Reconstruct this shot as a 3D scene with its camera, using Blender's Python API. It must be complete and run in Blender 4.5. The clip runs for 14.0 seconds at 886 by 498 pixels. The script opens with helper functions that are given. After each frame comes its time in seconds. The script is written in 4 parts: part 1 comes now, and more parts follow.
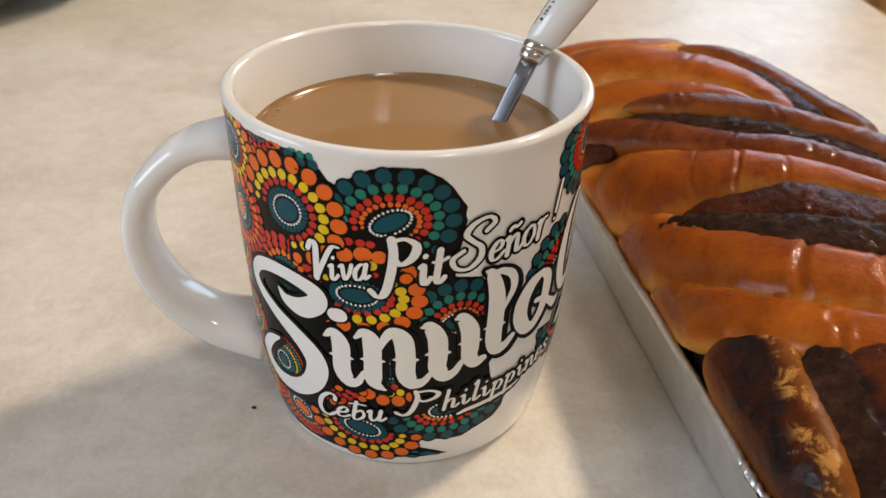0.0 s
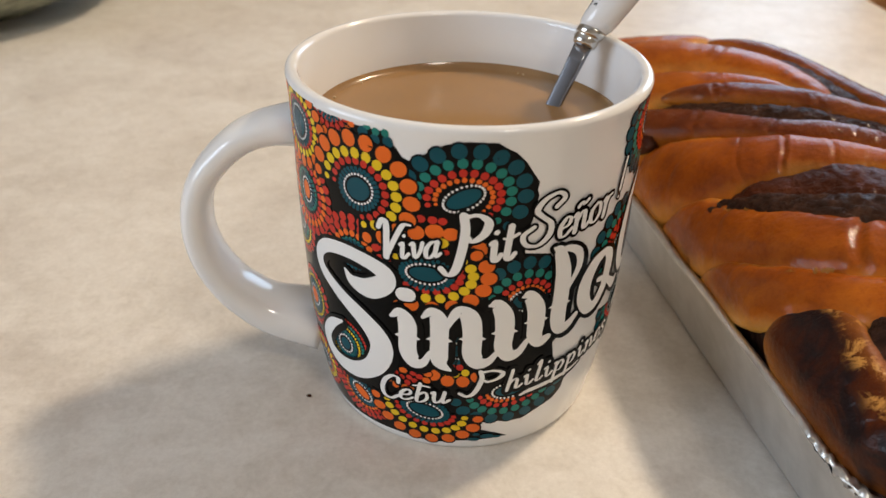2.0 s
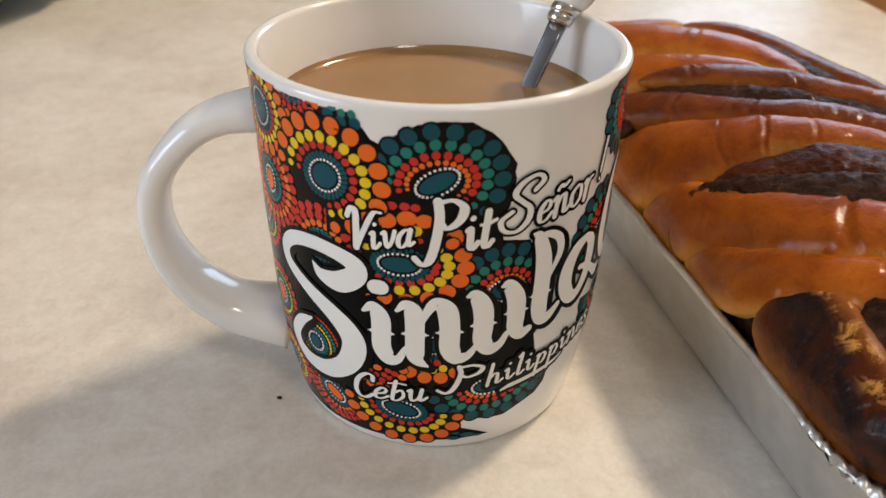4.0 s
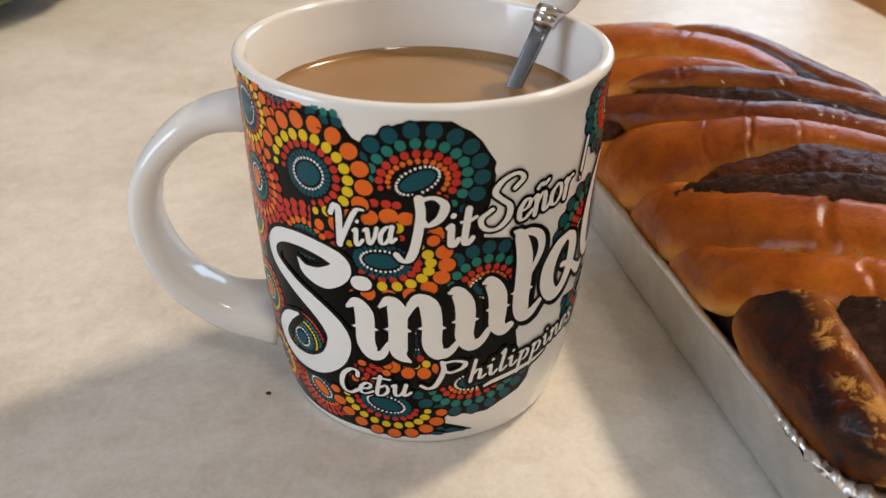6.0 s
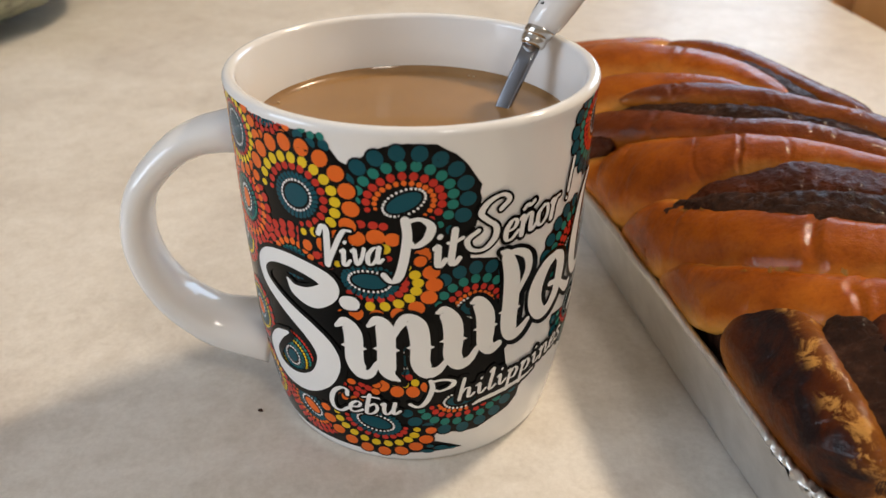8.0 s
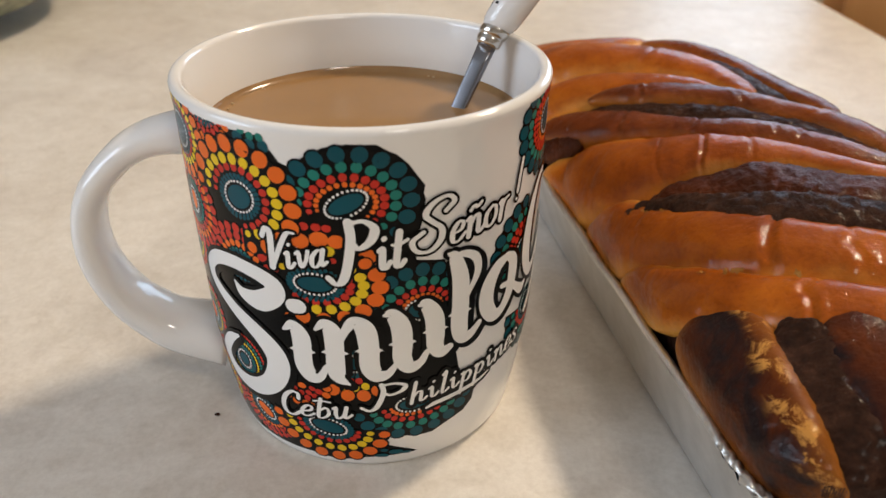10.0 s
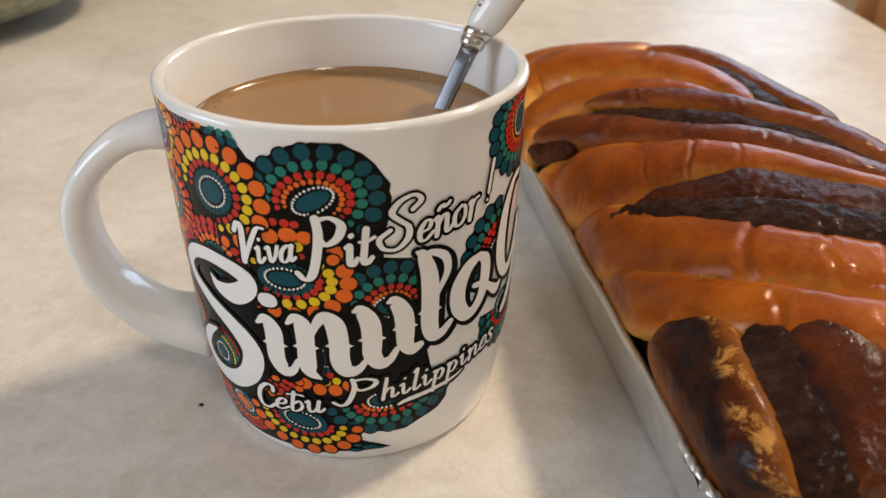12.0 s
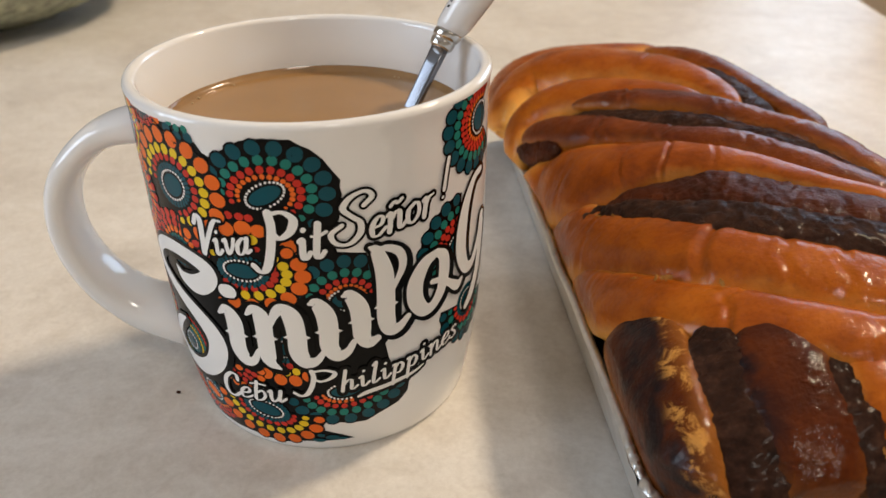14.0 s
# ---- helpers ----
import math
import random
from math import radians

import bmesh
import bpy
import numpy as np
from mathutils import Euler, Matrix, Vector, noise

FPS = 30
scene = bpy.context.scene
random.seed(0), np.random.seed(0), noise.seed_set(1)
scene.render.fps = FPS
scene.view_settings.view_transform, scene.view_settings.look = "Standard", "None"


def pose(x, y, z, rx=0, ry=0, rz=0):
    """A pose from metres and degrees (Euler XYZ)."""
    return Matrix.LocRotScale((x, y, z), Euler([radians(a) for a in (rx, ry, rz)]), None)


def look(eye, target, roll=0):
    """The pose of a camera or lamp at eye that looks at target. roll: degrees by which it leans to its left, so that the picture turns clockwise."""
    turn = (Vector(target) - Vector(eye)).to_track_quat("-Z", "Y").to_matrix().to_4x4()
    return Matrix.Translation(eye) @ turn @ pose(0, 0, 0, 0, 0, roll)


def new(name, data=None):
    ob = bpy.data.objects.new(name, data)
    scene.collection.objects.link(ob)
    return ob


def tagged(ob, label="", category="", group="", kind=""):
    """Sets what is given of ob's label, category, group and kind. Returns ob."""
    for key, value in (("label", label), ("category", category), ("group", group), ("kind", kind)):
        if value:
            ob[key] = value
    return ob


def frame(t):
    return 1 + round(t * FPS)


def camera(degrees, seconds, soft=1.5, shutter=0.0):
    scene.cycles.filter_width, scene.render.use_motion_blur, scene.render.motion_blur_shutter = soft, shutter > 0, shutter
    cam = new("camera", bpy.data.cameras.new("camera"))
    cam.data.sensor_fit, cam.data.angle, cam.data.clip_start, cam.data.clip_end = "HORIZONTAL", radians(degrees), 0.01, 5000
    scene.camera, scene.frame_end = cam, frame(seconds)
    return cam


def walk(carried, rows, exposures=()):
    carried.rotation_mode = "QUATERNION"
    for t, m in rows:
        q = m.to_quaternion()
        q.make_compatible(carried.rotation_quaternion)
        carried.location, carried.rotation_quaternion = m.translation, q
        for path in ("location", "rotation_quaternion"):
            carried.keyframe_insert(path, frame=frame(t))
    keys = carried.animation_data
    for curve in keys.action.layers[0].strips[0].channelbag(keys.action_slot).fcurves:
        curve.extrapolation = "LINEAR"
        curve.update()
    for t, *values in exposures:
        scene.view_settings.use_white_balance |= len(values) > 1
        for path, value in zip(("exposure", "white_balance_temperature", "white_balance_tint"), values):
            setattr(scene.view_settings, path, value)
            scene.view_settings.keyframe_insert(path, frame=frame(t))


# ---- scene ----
# ---- camera ----
cam = camera(58.2, 14.0)
cam.data.dof.use_dof = True
cam.data.dof.focus_distance = 0.175
cam.data.dof.aperture_fstop = 22.0
METRES, EYE, TILT, LEAN, TURN = 0.08775, 0.14895, -32.625, -1.48, 0.0
ROWS = [
    (0.0, 0.0, 0.0, 0.0, 0.0, 0.0, -0.0),
    (0.5, -0.0183, -0.0221, -0.0261, 0.02, 0.2, -0.02),
    (1.0, -0.0416, -0.0608, -0.0383, 0.08, 0.5, 0.02),
    (1.5, -0.1057, -0.0626, -0.0629, 0.08, 0.88, 0.29),
    (2.0, -0.1677, -0.0165, -0.0863, -0.22, 1.12, 0.74),
    (4.5, -0.1645, 0.0916, -0.1094, -2.21, 0.98, 2.22),
    (5.0, -0.1457, 0.0874, -0.1157, -2.05, 0.96, 2.16),
    (5.5, -0.1249, 0.075, -0.1206, -1.82, 1.07, 2.03),
    (6.0, -0.1143, 0.0541, -0.1243, -1.64, 1.25, 1.92),
    (6.5, -0.114, 0.0356, -0.1137, -1.48, 1.47, 1.9),
    (7.0, -0.1016, 0.0325, -0.1081, -1.34, 1.64, 1.91),
    (9.5, -0.0022, 0.0501, -0.0892, -1.46, 1.99, 2.15),
    (10.0, 0.0455, 0.0571, -0.102, -1.33, 1.99, 2.13),
    (10.5, 0.0827, 0.0438, -0.105, -0.98, 2.0, 1.91),
    (11.0, 0.1236, 0.0367, -0.1081, -0.39, 2.07, 1.45),
    (11.5, 0.1524, 0.0256, -0.1156, 0.34, 2.16, 0.99),
    (12.0, 0.1935, 0.0342, -0.1143, 1.04, 2.21, 0.7),
    (12.5, 0.2483, 0.0243, -0.1106, 1.72, 2.25, 0.55),
    (13.0, 0.3133, 0.0082, -0.1057, 2.42, 2.28, 0.31),
    (13.5, 0.3711, 0.0072, -0.1063, 3.17, 2.28, -0.1),
    (14.0, 0.3999, 0.0085, -0.124, 3.95, 2.2, -0.57),
]
walk(cam, [(t, pose(0.00595, -0.17024, EYE, TILT, LEAN, TURN) @ pose(METRES * x, METRES * y, METRES * z, 90 + pitch, roll, yaw)) for t, x, y, z, yaw, pitch, roll in ROWS])

# ---- light ----
world = bpy.data.worlds.new("room_air")
scene.world = world
world.use_nodes = True
world.node_tree.nodes["Background"].inputs[0].default_value = (0.80, 0.86, 1.0, 1)
world.node_tree.nodes["Background"].inputs[1].default_value = 0.05
scene.view_settings.exposure = -0.16


def lamp(name, eye, target, size, watts, colour, shape="DISK", size_y=0.0):
    data = bpy.data.lights.new(name, "AREA")
    data.shape, data.size, data.energy, data.color = shape, size, watts, colour
    if size_y:
        data.size_y = size_y
    ob = new(name, data)
    ob.matrix_world = look(eye, target)
    return ob


COOL = (0.72, 0.84, 1.0)
# a ceiling lamp to the right of the table, the window to the left, the window beyond
lamp("ceiling_bulb_light", (1.12, 0.72, 1.70), (0, 0, 0), 0.28, 39.0, (1.0, 0.80, 0.57))
# unseen fill lamp, added to brighten the mug's front and the gap beside it
lamp("front_fill_light", (0.62, -1.25, 1.70), (0, 0, 0.0), 0.45, 15.0, (1.0, 0.92, 0.82))
lamp("window_light_left", (-2.21, -0.55, 0.80), (0, 0, 0.0), 1.2, 31.0, COOL, "RECTANGLE", 1.2)
lamp("window_light_far", (1.60, 2.61, 0.80), (0.2, 0.2, 0), 1.3, 22.0, (0.58, 0.76, 1.0), "RECTANGLE", 1.05)


# ---- materials ----
def shader(name, rough=0.5, metal=0.0, spec=0.5, coat=0.0, coat_rough=0.1):
    mat = bpy.data.materials.new(name)
    mat.use_nodes = True
    tree = mat.node_tree
    b = tree.nodes["Principled BSDF"]
    b.inputs["Roughness"].default_value = rough
    b.inputs["Metallic"].default_value = metal
    b.inputs["Specular IOR Level"].default_value = spec
    b.inputs["Coat Weight"].default_value = coat
    b.inputs["Coat Roughness"].default_value = coat_rough
    return mat, tree, b


def node(tree, kind, **values):
    n = tree.nodes.new(kind)
    for key, value in values.items():
        n.inputs[key.replace("_", " ")].default_value = value
    return n


def noise_fac(tree, scale, detail=4.0, rough=0.55, stretch=(1, 1, 1), distort=0.0):
    co = tree.nodes.new("ShaderNodeTexCoord")
    mp = tree.nodes.new("ShaderNodeMapping")
    mp.inputs["Scale"].default_value = stretch
    tree.links.new(co.outputs["Object"], mp.inputs["Vector"])
    n = node(tree, "ShaderNodeTexNoise", Scale=scale, Detail=detail, Roughness=rough, Distortion=distort)
    tree.links.new(mp.outputs["Vector"], n.inputs["Vector"])
    return n.outputs["Fac"]


def ramp(tree, fac, stops):
    r = tree.nodes.new("ShaderNodeValToRGB")
    els = r.color_ramp.elements
    while len(els) < len(stops):
        els.new(0.5)
    for e, (at, colour) in zip(els, stops):
        e.position, e.color = at, (*colour, 1)
    tree.links.new(fac, r.inputs["Fac"])
    return r.outputs["Color"]


def mix(tree, fac, a, b, how="MIX"):
    m = tree.nodes.new("ShaderNodeMix")
    m.data_type, m.blend_type = "RGBA", how
    for sock, value in ((m.inputs[0], fac), (m.inputs[6], a), (m.inputs[7], b)):
        if hasattr(value, "links"):
            tree.links.new(value, sock)
        else:
            sock.default_value = value if isinstance(value, float) else (*value, 1)
    return m.outputs[2]


def relief(tree, b, height, strength, distance):
    n = tree.nodes.new("ShaderNodeBump")
    n.inputs["Strength"].default_value, n.inputs["Distance"].default_value = strength, distance
    tree.links.new(height, n.inputs["Height"])
    tree.links.new(n.outputs["Normal"], b.inputs["Normal"])


def plain(name, colour, rough=0.5, metal=0.0, spec=0.5, coat=0.0, vary=0.06, scale=60.0, bump=0.0):
    mat, tree, b = shader(name, rough, metal, spec, coat)
    low, high = [tuple(max(0, c * (1 + k)) for c in colour) for k in (-vary, vary)]
    tree.links.new(ramp(tree, noise_fac(tree, scale), ((0.3, low), (0.7, high))), b.inputs["Base Color"])
    if bump:
        relief(tree, b, noise_fac(tree, scale * 4), 0.4, bump)
    return mat


def table_material():
    mat, tree, b = shader("mottled_laminate", 0.42, 0.0, 0.6)
    big = ramp(tree, noise_fac(tree, 22.0, 5.0, 0.6, distort=0.6), ((0.3, (0.63, 0.585, 0.53)), (0.5, (0.73, 0.69, 0.63)), (0.72, (0.79, 0.76, 0.71))))
    veins = ramp(tree, noise_fac(tree, 55.0, 6.0, 0.65, distort=1.6), ((0.36, (0.86, 0.84, 0.81)), (0.56, (1, 1, 1))))
    fine = mix(tree, 1.0, ramp(tree, noise_fac(tree, 620.0, 4.0, 0.65), ((0.3, (0.90, 0.89, 0.88)), (0.62, (1, 1, 1)))), ramp(tree, noise_fac(tree, 150.0, 5.0, 0.65, distort=0.7), ((0.34, (0.91, 0.90, 0.885)), (0.6, (1, 1, 1)))), "MULTIPLY")
    tree.links.new(mix(tree, 1.0, mix(tree, 0.45, big, veins, "MULTIPLY"), fine, "MULTIPLY"), b.inputs["Base Color"])
    tree.links.new(ramp(tree, noise_fac(tree, 40.0), ((0.3, (0.38,) * 3), (0.7, (0.48,) * 3))), b.inputs["Roughness"])
    relief(tree, b, noise_fac(tree, 900.0, 3.0), 0.12, 0.0002)
    return mat


def attribute(tree, name):
    n = tree.nodes.new("ShaderNodeAttribute")
    n.attribute_name = name
    return n.outputs["Fac"]


def sums(tree, how, a, b, clamp=False):
    n = tree.nodes.new("ShaderNodeMath")
    n.operation, n.use_clamp = how, clamp
    for sock, value in ((n.inputs[0], a), (n.inputs[1], b)):
        if hasattr(value, "links"):
            tree.links.new(value, sock)
        else:
            sock.default_value = value
    return n.outputs[0]


def crust_material(name, low, mid, high, pale, rough=0.38, burnt=0.0, coarse=1.0, coat=0.40, shine=0.03):
    """Egg-washed crust: browner on the crown of a rope, golden where it stayed in the folds."""
    mat, tree, b = shader(name, rough, 0.0, 0.04, coat, shine)
    cloud = noise_fac(tree, 55.0, 5.0, 0.6, distort=0.4)
    tone = ramp(tree, cloud, ((0.26, low), (0.5, mid), (0.76, high)))
    freckle = ramp(tree, noise_fac(tree, 900.0, 3.0, 0.6), ((0.34, (0.66, 0.56, 0.48)), (0.52, (1, 1, 1))))
    pores = ramp(tree, noise_fac(tree, 330.0, 4.0, 0.7), ((0.30, (0.62, 0.50, 0.42)), (0.46, (1, 1, 1))))
    tone = mix(tree, 0.28, mix(tree, 0.4, tone, freckle, "MULTIPLY"), pores, "MULTIPLY")
    tone = mix(tree, 0.55, tone, ramp(tree, noise_fac(tree, 30.0, 3.0, 0.5, (1.0, 1.0, 3.0)), ((0.32, (0.66, 0.58, 0.50)), (0.62, (1.12, 1.10, 1.05)))), "MULTIPLY")
    side = attribute(tree, "underside")
    tone = mix(tree, 1.0, tone, ramp(tree, side, ((0.0, (0.76, 0.68, 0.60)), (0.18, (0.88, 0.83, 0.78)), (0.50, (1.08, 1.08, 1.08)))), "MULTIPLY")
    gold = sums(tree, "ADD", sums(tree, "MULTIPLY", noise_fac(tree, 70.0, 4.0), 0.8), sums(tree, "SUBTRACT", side, 0.50), True)
    tone = mix(tree, gold, tone, pale)
    if burnt:
        patchy = sums(tree, "MULTIPLY", sums(tree, "SUBTRACT", noise_fac(tree, 85.0, 5.0, 0.65, distort=0.8), 0.33), 3.6, True)
        scorch = sums(tree, "MULTIPLY", attribute(tree, "scorch"), patchy, True)
        tone = mix(tree, scorch, tone, (0.012, 0.005, 0.005))
        bits = ramp(tree, noise_fac(tree, 190.0, 6.0, 0.72, distort=0.5), ((0.50, (0, 0, 0)), (0.58, (0.85, 0.85, 0.85))))
        tone = mix(tree, sums(tree, "MULTIPLY", attribute(tree, "torn_edge"), bits), tone, (0.58, 0.27, 0.06))
    tree.links.new(tone, b.inputs["Base Color"])
    tree.links.new(ramp(tree, noise_fac(tree, 160.0, 4.0), ((0.3, (rough - 0.08,) * 3), (0.7, (rough + 0.16,) * 3))), b.inputs["Roughness"])
    relief(tree, b, noise_fac(tree, 240.0 * coarse ** 0.5, 7.0, 0.6), 0.55 + 0.12 * coarse, 0.0010 * coarse)
    # the glaze follows the crust's wrinkles, so that its shine breaks into glints
    glaze = tree.nodes.new("ShaderNodeBump")
    glaze.inputs["Strength"].default_value, glaze.inputs["Distance"].default_value = 0.55, 0.0005 * coarse
    tree.links.new(noise_fac(tree, 430.0, 4.0, 0.6, distort=0.3), glaze.inputs["Height"])
    tree.links.new(glaze.outputs["Normal"], b.inputs["Coat Normal"])
    return mat


def filling_material():
    mat, tree, b = shader("chocolate_filling", 0.55, 0.0, 0.05, 0.09, 0.20)
    tree.links.new(ramp(tree, noise_fac(tree, 260.0, 5.0, 0.7), ((0.3, (0.022, 0.0095, 0.0060)), (0.55, (0.074, 0.0315, 0.0190)), (0.8, (0.180, 0.082, 0.049)))), b.inputs["Base Color"])
    tree.links.new(ramp(tree, noise_fac(tree, 420.0, 4.0), ((0.35, (0.28,) * 3), (0.65, (0.65,) * 3))), b.inputs["Roughness"])
    relief(tree, b, noise_fac(tree, 420.0, 8.0, 0.78), 1.0, 0.0030)
    return mat


def wood_material(name, low, high):
    mat, tree, b = shader(name, 0.42)
    tree.links.new(ramp(tree, noise_fac(tree, 9.0, 6.0, 0.6, (1, 1, 0.12), 1.4), ((0.3, low), (0.7, high))), b.inputs["Base Color"])
    relief(tree, b, noise_fac(tree, 60.0, 4.0, 0.6, (1, 1, 0.1)), 0.2, 0.001)
    return mat


def foil_material():
    mat, tree, b = shader("aluminium_foil", 0.40, 0.85, 0.5)
    tree.links.new(ramp(tree, noise_fac(tree, 120.0, 4.0), ((0.3, (0.56, 0.55, 0.53)), (0.7, (0.68, 0.67, 0.65)))), b.inputs["Base Color"])
    tree.links.new(ramp(tree, noise_fac(tree, 70.0), ((0.3, (0.36,) * 3), (0.7, (0.50,) * 3))), b.inputs["Roughness"])
    relief(tree, b, noise_fac(tree, 300.0, 3.0, 0.5, (1, 1, 0.3)), 0.12, 0.0006)
    return mat


TABLE = table_material()
CERAMIC = plain("white_glazed_ceramic", (0.835, 0.83, 0.82), 0.10, spec=0.5, coat=0.4, vary=0.012, scale=40.0)
UNGLAZED = plain("unglazed_foot", (0.55, 0.52, 0.47), 0.7)
COFFEE = plain("milky_coffee", (0.320, 0.180, 0.072), 0.13, spec=0.5, vary=0.07, scale=34.0)
STEEL = plain("stainless_steel", (0.26, 0.27, 0.30), 0.24, 1.0, vary=0.05, scale=300.0)
COLLAR = plain("nickel_collar", (0.66, 0.64, 0.60), 0.20, 1.0, vary=0.12, scale=400.0)
CRUST = crust_material("glazed_brown_crust", (0.230, 0.047, 0.0028), (0.440, 0.113, 0.0060), (0.640, 0.200, 0.0130), (0.80, 0.41, 0.085))
CRUST_DARK = crust_material("dark_glazed_crust", (0.030, 0.0090, 0.0050), (0.090, 0.0225, 0.0080), (0.175, 0.0450, 0.0100), (0.070, 0.026, 0.014), coarse=2.4, coat=0.16)
CRUST_RED = crust_material("red_brown_crust", (0.095, 0.018, 0.002), (0.190, 0.040, 0.003), (0.310, 0.078, 0.006), (0.42, 0.14, 0.018), coarse=1.5, coat=0.5)
CRUST_BURNT = crust_material("burnt_crust", (0.045, 0.009, 0.002), (0.110, 0.023, 0.003), (0.210, 0.052, 0.005), (0.32, 0.11, 0.016), 0.38, 1.0, 1.6, 0.30)
DOUGH = crust_material("pale_dough", (0.36, 0.15, 0.03), (0.50, 0.24, 0.06), (0.62, 0.34, 0.10), (0.6, 0.32, 0.09), 0.5, coat=0.1)
FILLING = filling_material()
FOIL = foil_material()
FOIL_RIM = plain("bright_foil_rim", (0.72, 0.71, 0.69), 0.30, 0.9, vary=0.10, scale=350.0, bump=0.0004)
WOOD = wood_material("brown_varnished_wood", (0.62, 0.28, 0.085), (0.80, 0.42, 0.15))
FLOOR_WOOD = wood_material("floor_boards", (0.16, 0.085, 0.04), (0.25, 0.14, 0.07))
CREAM = plain("cream_cabinet_paint", (0.66, 0.59, 0.47), 0.5, vary=0.03, scale=8.0)
WALL = plain("beige_wall_paint", (0.52, 0.47, 0.40), 0.8, vary=0.03, scale=6.0)
WHITE_PAINT = plain("white_ceiling_paint", (0.74, 0.72, 0.68), 0.85, vary=0.02, scale=5.0)
TABLE_EDGE = plain("pale_table_edging", (0.70, 0.66, 0.60), 0.4, vary=0.03)
STONEWARE = plain("speckled_grey_green_stoneware", (0.30, 0.31, 0.22), 0.45, vary=0.65, scale=130.0, bump=0.002)
INK = plain("black_print", (0.0035, 0.0035, 0.0033), 0.16, spec=0.10, vary=0.05)
# pale bubble colour: the bright glint is put into the base colour
BUBBLE_GLINT = plain("bubble_glint", (0.52, 0.37, 0.21), 0.08, vary=0.05)
COFFEE_FILM = plain("coffee_film", (0.31, 0.180, 0.080), 0.14, vary=0.15, scale=90.0)
WHITE_INK = plain("white_print", (0.85, 0.845, 0.83), 0.22, spec=0.14, vary=0.01)
ORANGE = plain("orange_print", (0.78, 0.145, 0.018), 0.22, spec=0.14, vary=0.06)
YELLOW = plain("yellow_print", (0.78, 0.54, 0.02), 0.22, spec=0.14, vary=0.05)
RED = plain("red_print", (0.54, 0.034, 0.020), 0.22, spec=0.14, vary=0.08)
BLUE = plain("petrol_blue_print", (0.006, 0.070, 0.095), 0.22, spec=0.14, vary=0.10)
GREEN = plain("teal_green_print", (0.018, 0.185, 0.150), 0.22, spec=0.14, vary=0.10)


# ---- building helpers ----
def part(name, bm, mat, parent=None, label="", smooth=True):
    me = bpy.data.meshes.new(name)
    bmesh.ops.recalc_face_normals(bm, faces=bm.faces)
    bm.to_mesh(me)
    bm.free()
    me.materials.append(mat)
    if smooth:
        for p in me.polygons:
            p.use_smooth = True
    ob = new(name, me)
    ob.parent = parent
    if label:
        tagged(ob, label)
    return ob


def thing(name, label, category, at=(0, 0, 0), group=""):
    ob = tagged(new(name), label, category, group)
    ob.location = at
    return ob


def slab(x0, x1, y0, y1, z0, z1, bevel=0.0, segments=2):
    bm = bmesh.new()
    bmesh.ops.create_cube(bm, size=1)
    for v in bm.verts:
        v.co = Vector(((x0 + x1) / 2 + v.co.x * (x1 - x0), (y0 + y1) / 2 + v.co.y * (y1 - y0), (z0 + z1) / 2 + v.co.z * (z1 - z0)))
    if bevel:
        bmesh.ops.bevel(bm, geom=bm.edges[:], offset=bevel, segments=segments, affect="EDGES", profile=0.5)
    return bm


def grid(rows, closed=True, ends=True):
    """A skin over rows of points; closed: each row is a ring."""
    bm = bmesh.new()
    vs = [[bm.verts.new(p) for p in row] for row in rows]
    n = len(rows[0])
    for a, b in zip(vs, vs[1:]):
        for i in range(n if closed else n - 1):
            j = (i + 1) % n
            bm.faces.new((a[i], a[j], b[j], b[i]))
    if closed and ends:
        bm.faces.new(vs[0])
        bm.faces.new(vs[-1])
    return bm


def lathe(profile, n=128, ends=True):
    turn = [2 * math.pi * i / n for i in range(n)]
    return grid([[(r * math.cos(a), r * math.sin(a), z) for a in turn] for r, z in profile], True, ends)


def smooth_path(points, per=10):
    """Catmull-Rom through tuples of any length."""
    pts = [np.array(p, float) for p in points]
    pts = [2 * pts[0] - pts[1], *pts, 2 * pts[-1] - pts[-2]]
    out = []
    for a, b, c, d in zip(pts, pts[1:], pts[2:], pts[3:]):
        for k in range(per):
            t = k / per
            out.append(0.5 * (2 * b + (c - a) * t + (2 * a - 5 * b + 4 * c - d) * t * t + (3 * b - a - 3 * c + d) * t ** 3))
    out.append(pts[-2])
    return out


# ---- room ----
def wall(name, *box):
    return tagged(part(name, slab(*box), WALL, smooth=False), "plain beige painted room wall", "wall", kind="structure")


tagged(part("floor", slab(-2.2, 2.2, -2.2, 2.6, -0.80, -0.75), FLOOR_WOOD, smooth=False), "brown wooden floor boards of the room", "floor", kind="structure")
tagged(part("ceiling", slab(-2.2, 2.2, -2.2, 2.6, 1.75, 1.80), WHITE_PAINT, smooth=False), "white painted flat room ceiling", "ceiling", kind="structure")
wall("wall_south", -2.2, 2.2, -2.25, -2.2, -0.75, 1.75)
wall("wall_east", 2.2, 2.25, -2.2, 2.6, -0.75, 1.75)
# the north and west walls each leave a window opening
wall("wall_north_1", -2.2, 0.90, 2.6, 2.65, -0.75, 1.75)
wall("wall_north_2", 0.90, 2.2, 2.6, 2.65, -0.75, 0.20)
wall("wall_north_3", 0.90, 2.2, 2.6, 2.65, 1.40, 1.75)
wall("wall_west_1", -2.25, -2.2, -2.2, -1.20, -0.75, 1.75)
wall("wall_west_2", -2.25, -2.2, 0.10, 2.6, -0.75, 1.75)
wall("wall_west_3", -2.25, -2.2, -1.20, 0.10, -0.75, 0.15)
wall("wall_west_4", -2.25, -2.2, -1.20, 0.10, 1.45, 1.75)


